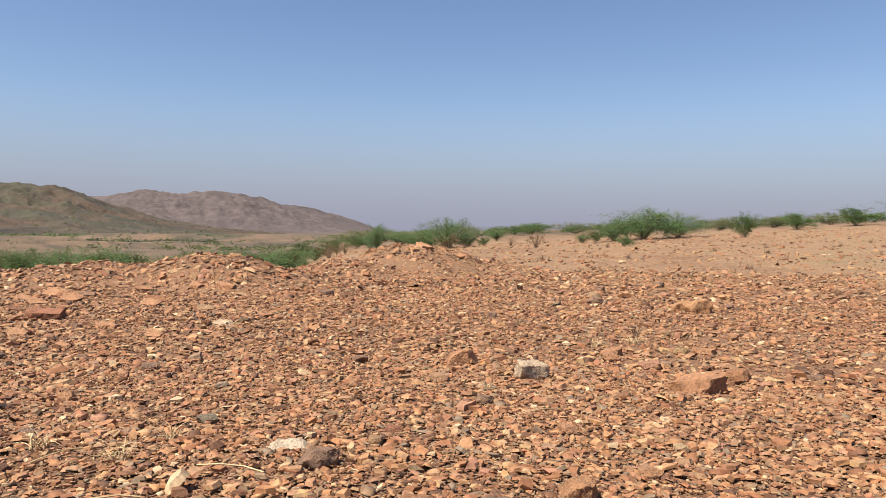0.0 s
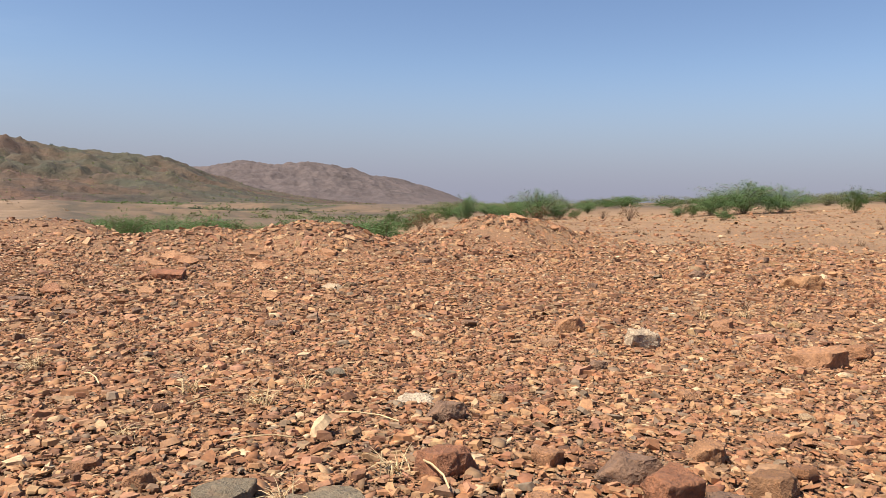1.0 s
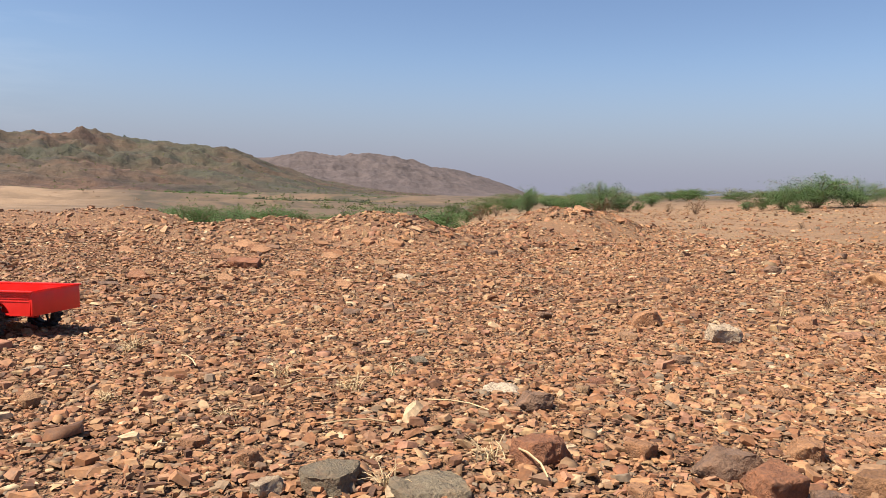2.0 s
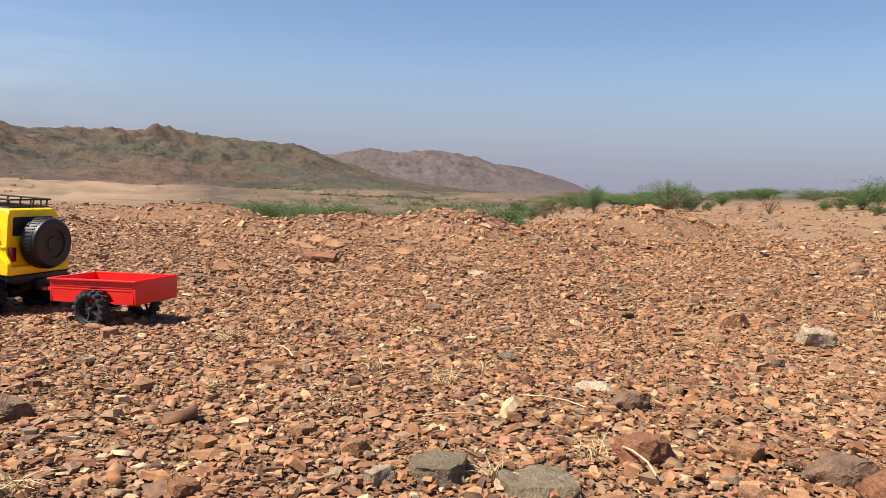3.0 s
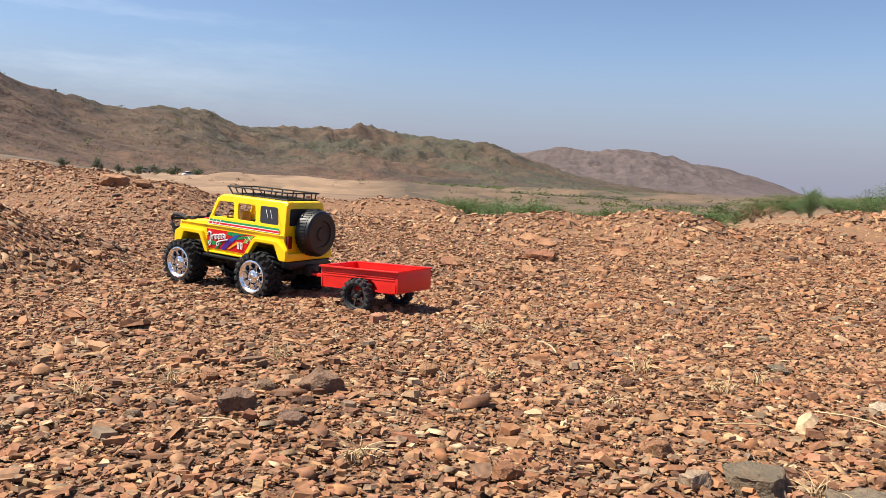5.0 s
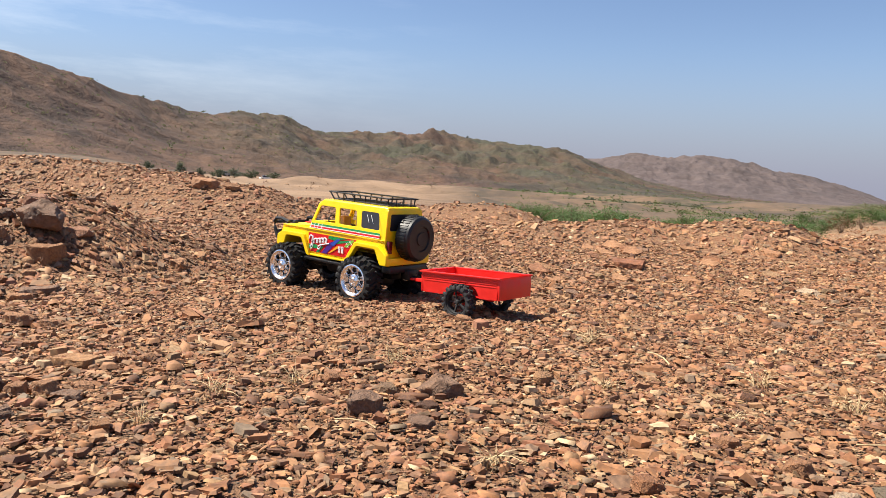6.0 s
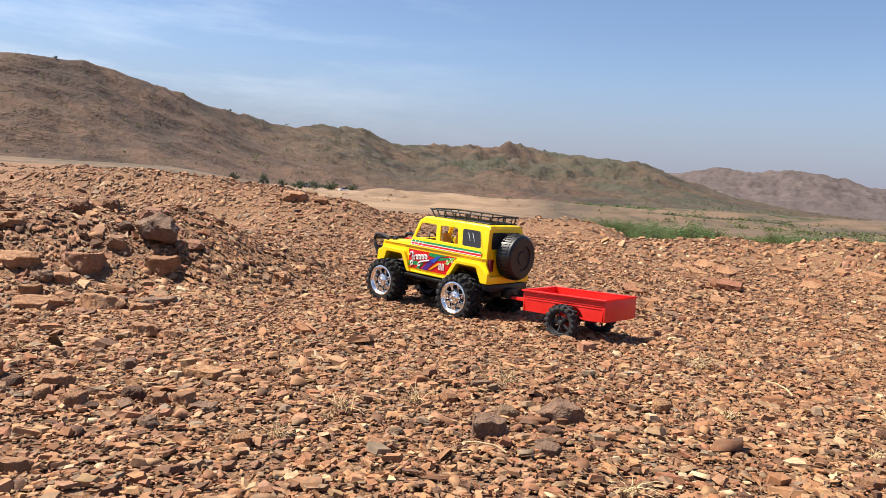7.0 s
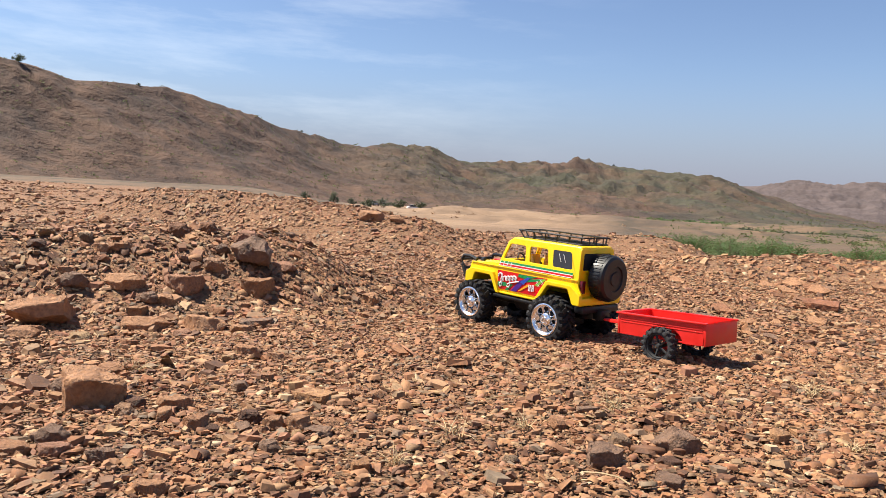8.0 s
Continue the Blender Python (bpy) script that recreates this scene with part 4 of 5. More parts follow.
        swash([(0.0400 - 0.0070 * t / 6.283 + 0.0030 * math.sin(t), 0.0868 + 0.0011 * t / 6.283 - 0.0036 * math.cos(t)) for t in np.linspace(0, 6.283 * 4.3, 80)], 0.00125)
        swash([(0.0260, 0.0850), (0.0245, 0.0780), (0.0270, 0.0735), (0.0310, 0.0745), (0.0300, 0.0790), (0.0220, 0.0822), (0.0050, 0.0862)], 0.0012)
        for u in (-0.0175, -0.0205, -0.0245, -0.0275):
            streak([(u, 0.0740), (u - 0.0017, 0.0740), (u - 0.0017, 0.0850), (u, 0.0850)], INK["white"], 0.0018)
        for u, v in ((-0.0175, 0.0787), (-0.0245, 0.0787), (-0.0245, 0.0837)):
            streak([(u, v), (u - 0.0046, v), (u - 0.0046, v + 0.0016), (u, v + 0.0016)], INK["white"], 0.0018)
        for u, v in ((-0.036, 0.0915), (-0.043, 0.0955), (-0.039, 0.0870), (-0.047, 0.0915)):
            for a in (35, 125):
                dx, dz = 0.0026 * math.cos(radians(a)), 0.0026 * math.sin(radians(a))
                streak([(u - dx, v - dz), (u - dx + 0.0007, v - dz), (u + dx + 0.0007, v + dz), (u + dx, v + dz)], INK["white"], 0.0019)
        # tinted rear side pane with two pale printed glints
        pane = part("window_pane", plate(rounded([(-0.0600, 0.1205), (-0.0565, 0.1500), (-0.0960, 0.1500), (-0.1020, 0.1205)], 0.003, 3), [], 0.001, 0.0, Matrix.Translation((0, s * (HW - 0.0008), 0)) @ upright), TINT, flank, "dark tinted plastic pane")
        for u in (-0.070, -0.079):
            part("glint", plate([(u, 0.1440), (u - 0.0008, 0.1440), (u - 0.0068, 0.1310), (u - 0.0062, 0.1310)], [], 0.0003, 0, Matrix.Translation((0, s * (HW - 0.0001), 0)) @ upright), INK["white"], pane)
        part("rear_lamp", box(-0.1225, -0.1165, s * 0.043 - 0.0045, s * 0.043 + 0.0045, 0.086, 0.106, 0.0008), LAMP_RED, top, "dark red tail lamp")
        part("running_board", box(-0.042, 0.058, s * 0.046 - 0.009, s * 0.046 + 0.0115, 0.0535, 0.0580, 0.001), BLACK, top, "black running board")
        part("front_seat", box(-0.008, 0.010, s * 0.022 - 0.012, s * 0.022 + 0.012, 0.092, 0.134, 0.003, (0.6, 0.8)), CREAM, top, "yellow moulded seat")
        part("front_lamp", lathe([(0, 0.0035), (0.006, 0.003), (0.0075, 0.0), (0.0075, -0.003), (0, -0.003)], 20), CHROME, top, "round chrome headlight").matrix_local = pose(0.1265, s * 0.034, 0.094, 0, 0, -90)
    # shell
    part("roof", box(-0.1125, 0.0360, -HW + 0.001, HW - 0.001, 0.1535, 0.1597, 0.0028, (0.985, 0.95), 3), YELLOW, top, "yellow moulded roof")
    hood = bmesh.new()
    ring = [[hood.verts.new(Vector((x, yy, z))) for yy, z in ((-HW + 0.003, z0 - 0.014), (-HW + 0.002, z0 - 0.003), (-HW + 0.006, z0), (-0.02, z0 + 0.0012), (0.02, z0 + 0.0012), (HW - 0.006, z0), (HW - 0.002, z0 - 0.003), (HW - 0.003, z0 - 0.014))]
            for x, z0 in ((0.056, 0.1125), (0.087, 0.1102), (0.115, 0.1075), (0.1235, 0.1045))]
    for a, b in zip(ring, ring[1:]):
        for k in range(7):
            hood.faces.new((a[k], a[k + 1], b[k + 1], b[k]))
    bonnet = part("hood", hood, YELLOW, top, "yellow hood with printed sticker")
    part("sticker", box(0.066, 0.100, -0.020, 0.020, 0.1112, 0.1128, 0.0), INK["red"], bonnet, "red and white printed sticker").rotation_euler = (0, radians(0.0), 0)
    part("sticker_mark", box(0.072, 0.092, -0.012, 0.012, 0.1118, 0.1132, 0.0), INK["white"], bonnet)
    part("grille", box(0.1195, 0.1250, -HW + 0.002, HW - 0.002, 0.071, 0.1050, 0.0015), YELLOW, top)
    part("grille_mesh", box(0.1240, 0.1265, -0.024, 0.024, 0.082, 0.101, 0.001), BLACK, top, "black grille insert")
    lean = pose(0.0480, 0, 0.1330, 0, -21.3, 0) @ Matrix(((0, 0, 1, 0), (1, 0, 0, 0), (0, 1, 0, 0), (0, 0, 0, 1)))
    part("windscreen_frame", plate(rounded([(-HW + 0.001, -0.0215), (HW - 0.001, -0.0215), (HW - 0.001, 0.0220), (-HW + 0.001, 0.0220)], 0.003, 3),
                                   [rounded([(-HW + 0.007, -0.0145), (HW - 0.007, -0.0145), (HW - 0.007, 0.0160), (-HW + 0.007, 0.0160)], 0.003, 3)], 0.003, 0.0006, lean), YELLOW, top)
    rear = pose(-0.1140, 0, 0.1135, 0, 3.8, 0) @ Matrix(((0, 0, 1, 0), (1, 0, 0, 0), (0, 1, 0, 0), (0, 0, 0, 1)))
    tail = part("tailgate", plate(rounded([(-HW + 0.001, -0.042), (HW - 0.001, -0.042), (HW - 0.001, 0.0425), (-HW + 0.001, 0.0425)], 0.003, 3),
                                  [rounded([(-HW + 0.010, 0.008), (HW - 0.010, 0.008), (HW - 0.010, 0.035), (-HW + 0.010, 0.035)], 0.003, 3)], 0.0035, 0.0006, rear), YELLOW, top)
    part("window_pane", plate([(-HW + 0.008, 0.006), (HW - 0.008, 0.006), (HW - 0.008, 0.037), (-HW + 0.008, 0.037)], [], 0.001, 0, Matrix.Translation((0.0004, 0, 0)) @ rear), TINT, tail, "dark tinted rear pane")
    part("rear_ledge", box(-0.1265, -0.112, -HW - 0.003, HW + 0.003, 0.0665, 0.0790, 0.002), YELLOW, top)
    part("floor_pan", box(-0.108, 0.113, -HW + 0.006, HW - 0.006, 0.060, 0.0665, 0.001), BLACK, top)
    part("cabin_floor", box(-0.106, 0.055, -HW + 0.005, HW - 0.005, 0.088, 0.0915, 0.001), CREAM, top)
    part("rear_seat", box(-0.066, -0.050, -0.036, 0.036, 0.092, 0.138, 0.003, (0.6, 0.95)), CREAM, top, "yellow moulded bench seat")
    part("dashboard", box(0.036, 0.052, -HW + 0.005, HW - 0.005, 0.092, 0.114, 0.002), BLACK, top)
    part("steering_wheel", tube([(0.030 + 0.004 * math.sin(a), 0.022 + 0.010 * math.cos(a), 0.121 + 0.010 * math.sin(a)) for a in np.linspace(0, 2 * math.pi, 17)[:-1]], 0.0013, 6, True), BLACK, top)
    part("hood_knob", box(0.101, 0.110, 0.034, 0.043, 0.106, 0.1145, 0.0015, (0.8, 0.8)), BLACK, top)
    # bull bar, chassis, hitch
    for yy in (-0.040, 0.040):
        part("bull_bar_hoop", tube([(0.120, yy, 0.0605), (0.134, yy, 0.066), (0.143, yy, 0.074), (0.1555, yy, 0.096), (0.1575, yy, 0.106), (0.153, yy, 0.1130), (0.138, yy, 0.1140), (0.120, yy, 0.1095)], 0.0032, 8), BLACK, top, "black bull bar hoop")
    for x, z in ((0.1568, 0.106), (0.1525, 0.090), (0.141, 0.071)):
        part("bull_bar", tube([(x, -0.040, z), (x + 0.001, 0, z), (x, 0.040, z)], 0.0026, 8), BLACK, top, "black bull bar")
    part("front_bumper", box(0.118, 0.1325, -0.045, 0.045, 0.053, 0.067, 0.003), BLACK, top)
    part("chassis", box(-0.112, 0.118, -0.020, 0.020, 0.040, 0.060, 0.003), BLACK, top)
    part("gearbox", box(-0.030, 0.030, -0.026, 0.026, 0.034, 0.055, 0.004, (1.2, 1.2)), BLACK, top)
    for x in (0.095, -0.0757):
        part("axle", tube([(x, -0.060, 0.0405), (x, 0.060, 0.0405)], 0.006, 10), BLACK, top)
        part("axle_housing", box(x - 0.014, x + 0.014, -0.016, 0.016, 0.026, 0.050, 0.005), BLACK, top)
    part("rear_bumper", box(-0.1300, -0.110, -0.048, 0.048, 0.054, 0.066, 0.003), BLACK, top)
    part("tow_block", box(-0.140, -0.122, -0.012, 0.012, 0.043, 0.060, 0.002), BLACK, top)
    part("tow_hook", tube([(-0.136, 0, 0.050), (-0.146, 0, 0.048), (-0.150, 0, 0.052), (-0.147, 0, 0.057)], 0.0022, 8), BLACK, top)
    # spare wheel in its ribbed cover
    prof = [(0, -0.014), (0.010, -0.0145), (0.011, -0.0128), (0.019, -0.0128), (0.0200, -0.0150), (0.031, -0.0150), (0.0345, -0.012), (0.0355, -0.008), (0.0355, 0.010), (0.0335, 0.013), (0, 0.013)]
    cover = lathe(prof, 48)
    ribs = bmesh.new()
    for k in range(44):
        add_block(ribs, Matrix.Rotation(2 * math.pi * k / 44, 4, 'Y') @ pose(0.0356, 0.001, 0, 0, 90, 0), (0.0028, 0.019, 0.0016))
    spare = part("spare_wheel", cover, BLACK, top, "black ribbed spare wheel cover", 30)
    spare.matrix_local = Matrix.Translation((-0.1340, -0.003, 0.1115)) @ Matrix.Diagonal((1.0, 1.04, 1.04, 1)) @ pose(0, 0, 0, 0, -4, -90)
    tagged(part("cover_rib", ribs, BLACK, spare, "", 30), kind="stuff")
    # roof rack
    rack = part("roof_rack", tube([(0.030, 0.040, 0.1730), (0.030, -0.040, 0.1730), (-0.108, -0.043, 0.1730), (-0.108, 0.043, 0.1730)], 0.0015, 6, True), BLACK, top, "black roof rack")
    part("rack_base", tube([(0.018, 0.037, 0.1617), (0.018, -0.037, 0.1617), (-0.106, -0.040, 0.1617), (-0.106, 0.040, 0.1617)], 0.0014, 6, True), BLACK, rack)
    for k in range(6):
        x = 0.020 - k * 0.0247
        for s in (-1, 1):
            part("rack_post", tube([(min(x, 0.016) + 0.001, s * 0.0385, 0.1605), (x + (0.007 if k == 0 else 0), s * 0.0413, 0.1730)], 0.0013, 6), BLACK, rack)
    for k in range(9):
        part("rack_slat", tube([(0.012 - k * 0.0140, -0.038, 0.1618), (0.012 - k * 0.0140, 0.038, 0.1618)], 0.0009, 6), BLACK, rack)
    for x in (0.0295, -0.1075):
        for k in range(3):
            part("rack_post", tube([(x - 0.010 * (x > 0), -0.022 + 0.022 * k, 0.1605), (x, -0.022 + 0.022 * k, 0.1730)], 0.0012, 6), BLACK, rack)
    # the cabin leans in a little above the belt line
    for ob in top.children_recursive:
        if ob.type == 'MESH' and ob.name.split(".")[0] not in ("spare_wheel", "cover_rib", "front_lamp"):
            for v in ob.data.vertices:
                v.co.y *= 1 - 2.3 * max(0.0, v.co.z - 0.104)
    for x in (0.095, -0.0757):
        for s in (1, -1):
            wheel("wheel", top, x, s * 0.0600, s, 0.0382, 0.034, 20, RUBBER, CHROME, 8, False)
    return top


def trailer():
    """x forward to the hitch, wheels near the middle."""
    top = new("toy_trailer", None)
    top.empty_display_size = 0.04
    tagged(top, "red plastic open toy trailer hitched behind the jeep", "toy trailer")
    L, W, z0, z1 = 0.069, 0.0415, 0.0325, 0.0630
    upright = Matrix(((1, 0, 0, 0), (0, 0, -1, 0), (0, 1, 0, 0), (0, 0, 0, 1)))
    arch = [(0.004 + 0.030 * math.cos(a), 0.0295 + 0.0235 * math.sin(a)) for a in np.linspace(math.radians(6), math.radians(174), 16)]
    side = [(L - 0.003, z0), *[(u - 0.010, v) for u, v in arch], (-L + 0.003, z0), (-L, z1), (L, z1)]
    for s in (1, -1):
        panel = part("side_panel", plate(side, [], 0.0028, 0.0004, Matrix.Translation((0, s * (W - 0.0014), 0)) @ upright), RED, top)
        well = bmesh.new()
        rows = [[well.verts.new(Vector((u - 0.010, s * yy, v))) for u, v in arch] for yy in (W - 0.002, W - 0.015)]
        for k in range(len(arch) - 1):
            well.faces.new((rows[0][k], rows[0][k + 1], rows[1][k + 1], rows[1][k]))
        well.faces.new(rows[1])
        part("wheel_well", well, RED, panel)
        for k in range(3):
            part("rib", box(-L + 0.004, L - 0.004, s * W - 0.0006, s * W + 0.0005, 0.0500 + k * 0.0035, 0.0514 + k * 0.0035, 0.0003), RED, panel)
        part("rim_lip", box(-L - 0.003, L + 0.003, s * W - 0.002, s * W + 0.003, z1 - 0.0012, z1 + 0.0012, 0.0006), RED, top)
    for s in (1, -1):
        part("end_panel", box(s * L - 0.0014, s * L + 0.0014, -W, W, z0, z1, 0.0005), RED, top)
        part("rim_lip", box(s * L - 0.002, s * L + 0.003 * s + 0.001, -W + 0.001, W - 0.001, z1 - 0.0010, z1 + 0.0013, 0.0005), RED, top)
    part("floor_panel", box(-L + 0.001, L - 0.001, -W + 0.001, W - 0.001, z0, z0 + 0.002, 0.0004), RED, top)
    bar = part("drawbar", box(-0.004, 0.046, -0.004, 0.004, 0.0400, 0.0455, 0.001, (1, 0.8)), RED, top)
    bar.matrix_local = pose(L, 0, 0, 0, 0, 0)
    part("hitch_ring", tube([(0.050 + 0.005 * math.cos(a), 0.005 * math.sin(a), 0.043) for a in np.linspace(0, 2 * math.pi, 15)[:-1]], 0.0018, 6, True), RED, bar)
    part("axle", tube([(-0.006, -0.054, 0.0255), (-0.006, 0.054, 0.0255)], 0.0025, 8), BLACK, top)
    for s in (1, -1):
        part("axle_bracket", box(-0.012, 0.000, s * 0.030 - 0.003, s * 0.030 + 0.003, 0.018, 0.036, 0.001), RED, top)
        wheel("wheel", top, -0.006, s * 0.0490, s, 0.0255, 0.016, 18, DUSTY, DUSTY, 5, True)
    return top


def stand(ob, x, y, yaw, fore, rise=0.0, size=1.0, nose=0.0):
    """Set a wheeled thing on the ground, pitched to the slope under its axles."""
    dx, dy = math.cos(radians(yaw)), math.sin(radians(yaw))
    h1, h2 = float(height(x + dx * fore, y + dy * fore)), float(height(x - dx * fore, y - dy * fore))
    ob.matrix_world = Matrix.Translation((x, y, (h1 + h2) / 2 + rise)) @ Matrix.Rotation(radians(yaw), 4, 'Z') @ Matrix.Rotation(-math.atan2(h1 - h2, 2 * fore) - radians(nose), 4, 'Y') @ Matrix.Diagonal((size, size, size, 1))


stand(jeep(), -1.339, 0.862, 182.9, 0.083, -0.003, 0.955, 1.5)
stand(trailer(), -1.072, 0.856, 181.0, 0.05, -0.004, 0.97, -1.5)


# ---- dry grass ----
def tuft(seed, blades, tall, mat):
    rnd = random.Random(seed)
    verts, faces = [], []
    for _ in range(blades):
        a, lean, h, w = rnd.uniform(0, 6.28), rnd.uniform(0.15, 1.25), tall * rnd.uniform(0.4, 1.0), tall * 0.022
        x, y = rnd.gauss(0, tall * 0.12), rnd.gauss(0, tall * 0.12)
        px, py = math.cos(a), math.sin(a)
        k = len(verts)
        for s in range(5):
            t = s / 4
            r = math.sin(lean * t) * h * t
            z = h * t * math.cos(lean * t) - 0.004
            ww = w * (1 - 0.8 * t)
            verts += [(x + px * r - py * ww, y + py * r + px * ww, z), (x + px * r + py * ww, y + py * r - px * ww, z), (x + px * r, y + py * r, z + ww * 1.2)]
        for s in range(4):
            b = k + 3 * s
            faces += [(b, b + 1, b + 4, b + 3), (b + 1, b + 2, b + 5, b + 4), (b + 2, b, b + 3, b + 5)]
    return mesh_from("dry_grass", verts, faces, mat)


TUFTS = [tuft(k, 26, 0.036, STRAW) for k in range(4)]
rnd = random.Random(5)
for x, y in [(-0.933, 0.536), (-0.698, 0.376), (-0.867, 0.823), (-0.742, 0.618), (-0.556, 0.717), (-0.403, 0.576), (-0.642, 0.748), (-0.541, 0.785), (-0.949, 0.549), (-0.864, 0.801),
             (-0.947, 0.338), (-0.934, 0.411), (-0.92, 0.261), (0.027, 1.523), (-0.251, 1.08), (-0.454, 0.51), (-0.566, 0.73), (-0.622, 0.606), (-1.3, 0.2), (-0.05, 1.5)]:
    ob = new("dry_grass_tuft", rnd.choice(TUFTS))
    k = rnd.uniform(0.6, 1.0)
    ob.matrix_world = Matrix.Translation((x, y, float(height(x, y)))) @ pose(0, 0, 0, 0, 0, rnd.uniform(0, 360)) @ Matrix.Diagonal((k, k, k * 0.8, 1))
    tagged(ob, "small dry straw-coloured grass tuft between chips", "dry grass", "dry grass tufts")
WITHERED = [tuft(k + 10, 34, 0.036, TWIGS) for k in range(3)]
for x, y, k in ((0.07, 1.72, 1.3), (0.0, 1.76, 1.0), (0.13, 1.70, 1.1), (-0.17, 1.9, 0.8)):
    ob = new("dry_grass_tuft", WITHERED[0])
    ob.matrix_world = Matrix.Translation((x, y, float(height(x, y)))) @ pose(0, 0, 0, 0, 0, 900 * x) @ Matrix.Diagonal((k, k, k * 0.7, 1))
    tagged(ob, "wiry withered grass tuft on dusty gravel", "dry grass", "withered grass tufts")
rnd = random.Random(15)
for _ in range(44):
    d, b = rnd.uniform(5.0, 15.0), radians(rnd.uniform(-30, 9))
    x, y = -0.4 - d * math.sin(b), d * math.cos(b)
    ob = new("dry_grass_tuft", rnd.choice(WITHERED))
    k = rnd.uniform(1.5, 3.2)
    ob.matrix_world = Matrix.Translation((x, y, float(height(x, y)))) @ pose(0, 0, 0, 0, 0, rnd.uniform(0, 360)) @ Matrix.Diagonal((k, k, k * 0.8, 1))
    tagged(ob, "withered brown grass tuft on the sandy terrace", "dry grass", "withered grass tufts")
for x, y, a, n in [(-0.51, 0.60, 20, 0.05), (-0.60, 0.70, 60, 0.045), (-0.37, 0.56, 120, 0.05), (-0.80, 0.35, 10, 0.035), (-0.45, 0.68, -15, 0.06), (-1.0, 0.45, 75, 0.04), (-0.2, 0.9, 35, 0.07), (-0.75, 0.75, 140, 0.05)]:
    c, s, z = math.cos(radians(a)), math.sin(radians(a)), float(height(x, y)) + 0.008
    bm = tube([(-n / 2 * c, -n / 2 * s, 0.0), (-n / 6 * c + 0.002, -n / 6 * s, 0.003), (n / 5 * c, n / 5 * s + 0.002, 0.003), (n / 2 * c, n / 2 * s, 0.001)], 0.0007, 5)
    ob = part("straw", bm, STRAW, None)
    ob.location = (x, y, z)
    tagged(ob, "single dry straw stalk lying on gravel", "straw", "straw stalks")


# ---- scrub ----
def shrub(seed, leaf_mat, wide, tall, leaves, name, label, category, stems=9, leaf=0.05):
    """A thorny shrub of about unit size: arching stems from one root and a ragged crown of small leaves along them."""
    rnd = random.Random(seed)
    top = new(name, None)
    tagged(top, label, category, "scrub on the terrace")
    bm = bmesh.new()
    lines = []
    for k in range(stems):
        a, out = rnd.uniform(0, 6.28), rnd.uniform(0.2, 1.0) * wide / 2
        h = tall * rnd.uniform(0.6, 1.0) * (1 - 0.25 * out / (wide / 2))
        pts = [Vector((math.cos(a) * out * t ** 0.9 + rnd.gauss(0, 0.02), math.sin(a) * out * t ** 0.9 + rnd.gauss(0, 0.02), h * math.sin(t * 1.5) - 0.03 * (t == 0))) for t in (0, 0.25, 0.5, 0.75, 1.0)]
        lines.append(pts)
        seg = tube(pts, 0.0045, 5)
        tmp = bpy.data.meshes.new("stem")
        seg.to_mesh(tmp)
        seg.free()
        bm.from_mesh(tmp)
        bpy.data.meshes.remove(tmp)
    part("branchwork", bm, BARK, top)
    verts, faces = [], []
    clumps = []
    for _ in range(stems * 2):
        a, u, e = rnd.uniform(0, 6.28), math.sqrt(rnd.uniform(0, 1)), rnd.uniform(0.25, 0.95)
        clumps.append((Vector((math.cos(a) * u * wide * 0.42, math.sin(a) * u * wide * 0.42, e * tall * 0.86 * math.sqrt(1 - 0.75 * u * u))), rnd.uniform(0.045, 0.085)))
    for _ in range(leaves):
        if stems > 8 and rnd.uniform(0, 1) < 0.62:
            p, g = rnd.choice(clumps)
            p = p + Vector((rnd.gauss(0, g * wide), rnd.gauss(0, g * wide), rnd.gauss(0, g * tall * 0.9)))
        else:
            pts = rnd.choice(lines)
            t = rnd.uniform(0.12, 1.03) * 4
            i = min(3, int(t))
            p = pts[i].lerp(pts[i + 1], t - i) + Vector((rnd.gauss(0, 0.045 * wide), rnd.gauss(0, 0.045 * wide), rnd.gauss(0, 0.05 * tall)))
        p.z = max(p.z, 0.01)
        d = Vector((rnd.gauss(0, 1), rnd.gauss(0, 1), rnd.gauss(0.3, 0.7))).normalized()
        e = d.orthogonal().normalized() * leaf * 0.28
        d = d * leaf * rnd.uniform(0.6, 1.3)
        k = len(verts)
        verts += [p - d * 0.5, p + e, p + d * 0.5, p - e]
        faces.append((k, k + 1, k + 2, k + 3))
    crown = part("crown", mesh_from("crown", verts, faces, leaf_mat), leaf_mat, top)
    return top


def plant(proto, rows, far_first):
    """Copies at (bearing, distance, width, height); the first row takes the original."""
    rnd = random.Random(far_first)
    for i, (b, d, w, h) in enumerate(rows):
        x, y = -0.4 - d * math.sin(radians(b)), d * math.cos(radians(b))
        m = Matrix.Translation((x, y, float(height(x, y)))) @ pose(0, 0, 0, 0, 0, rnd.uniform(0, 360)) @ Matrix.Diagonal((w, w, h, 1))
        if i == 0:
            proto.matrix_world = m
            first = Matrix.Diagonal((1 / w, 1 / w, 1 / h, 1))
        else:
            copy_thing(proto, m @ first)


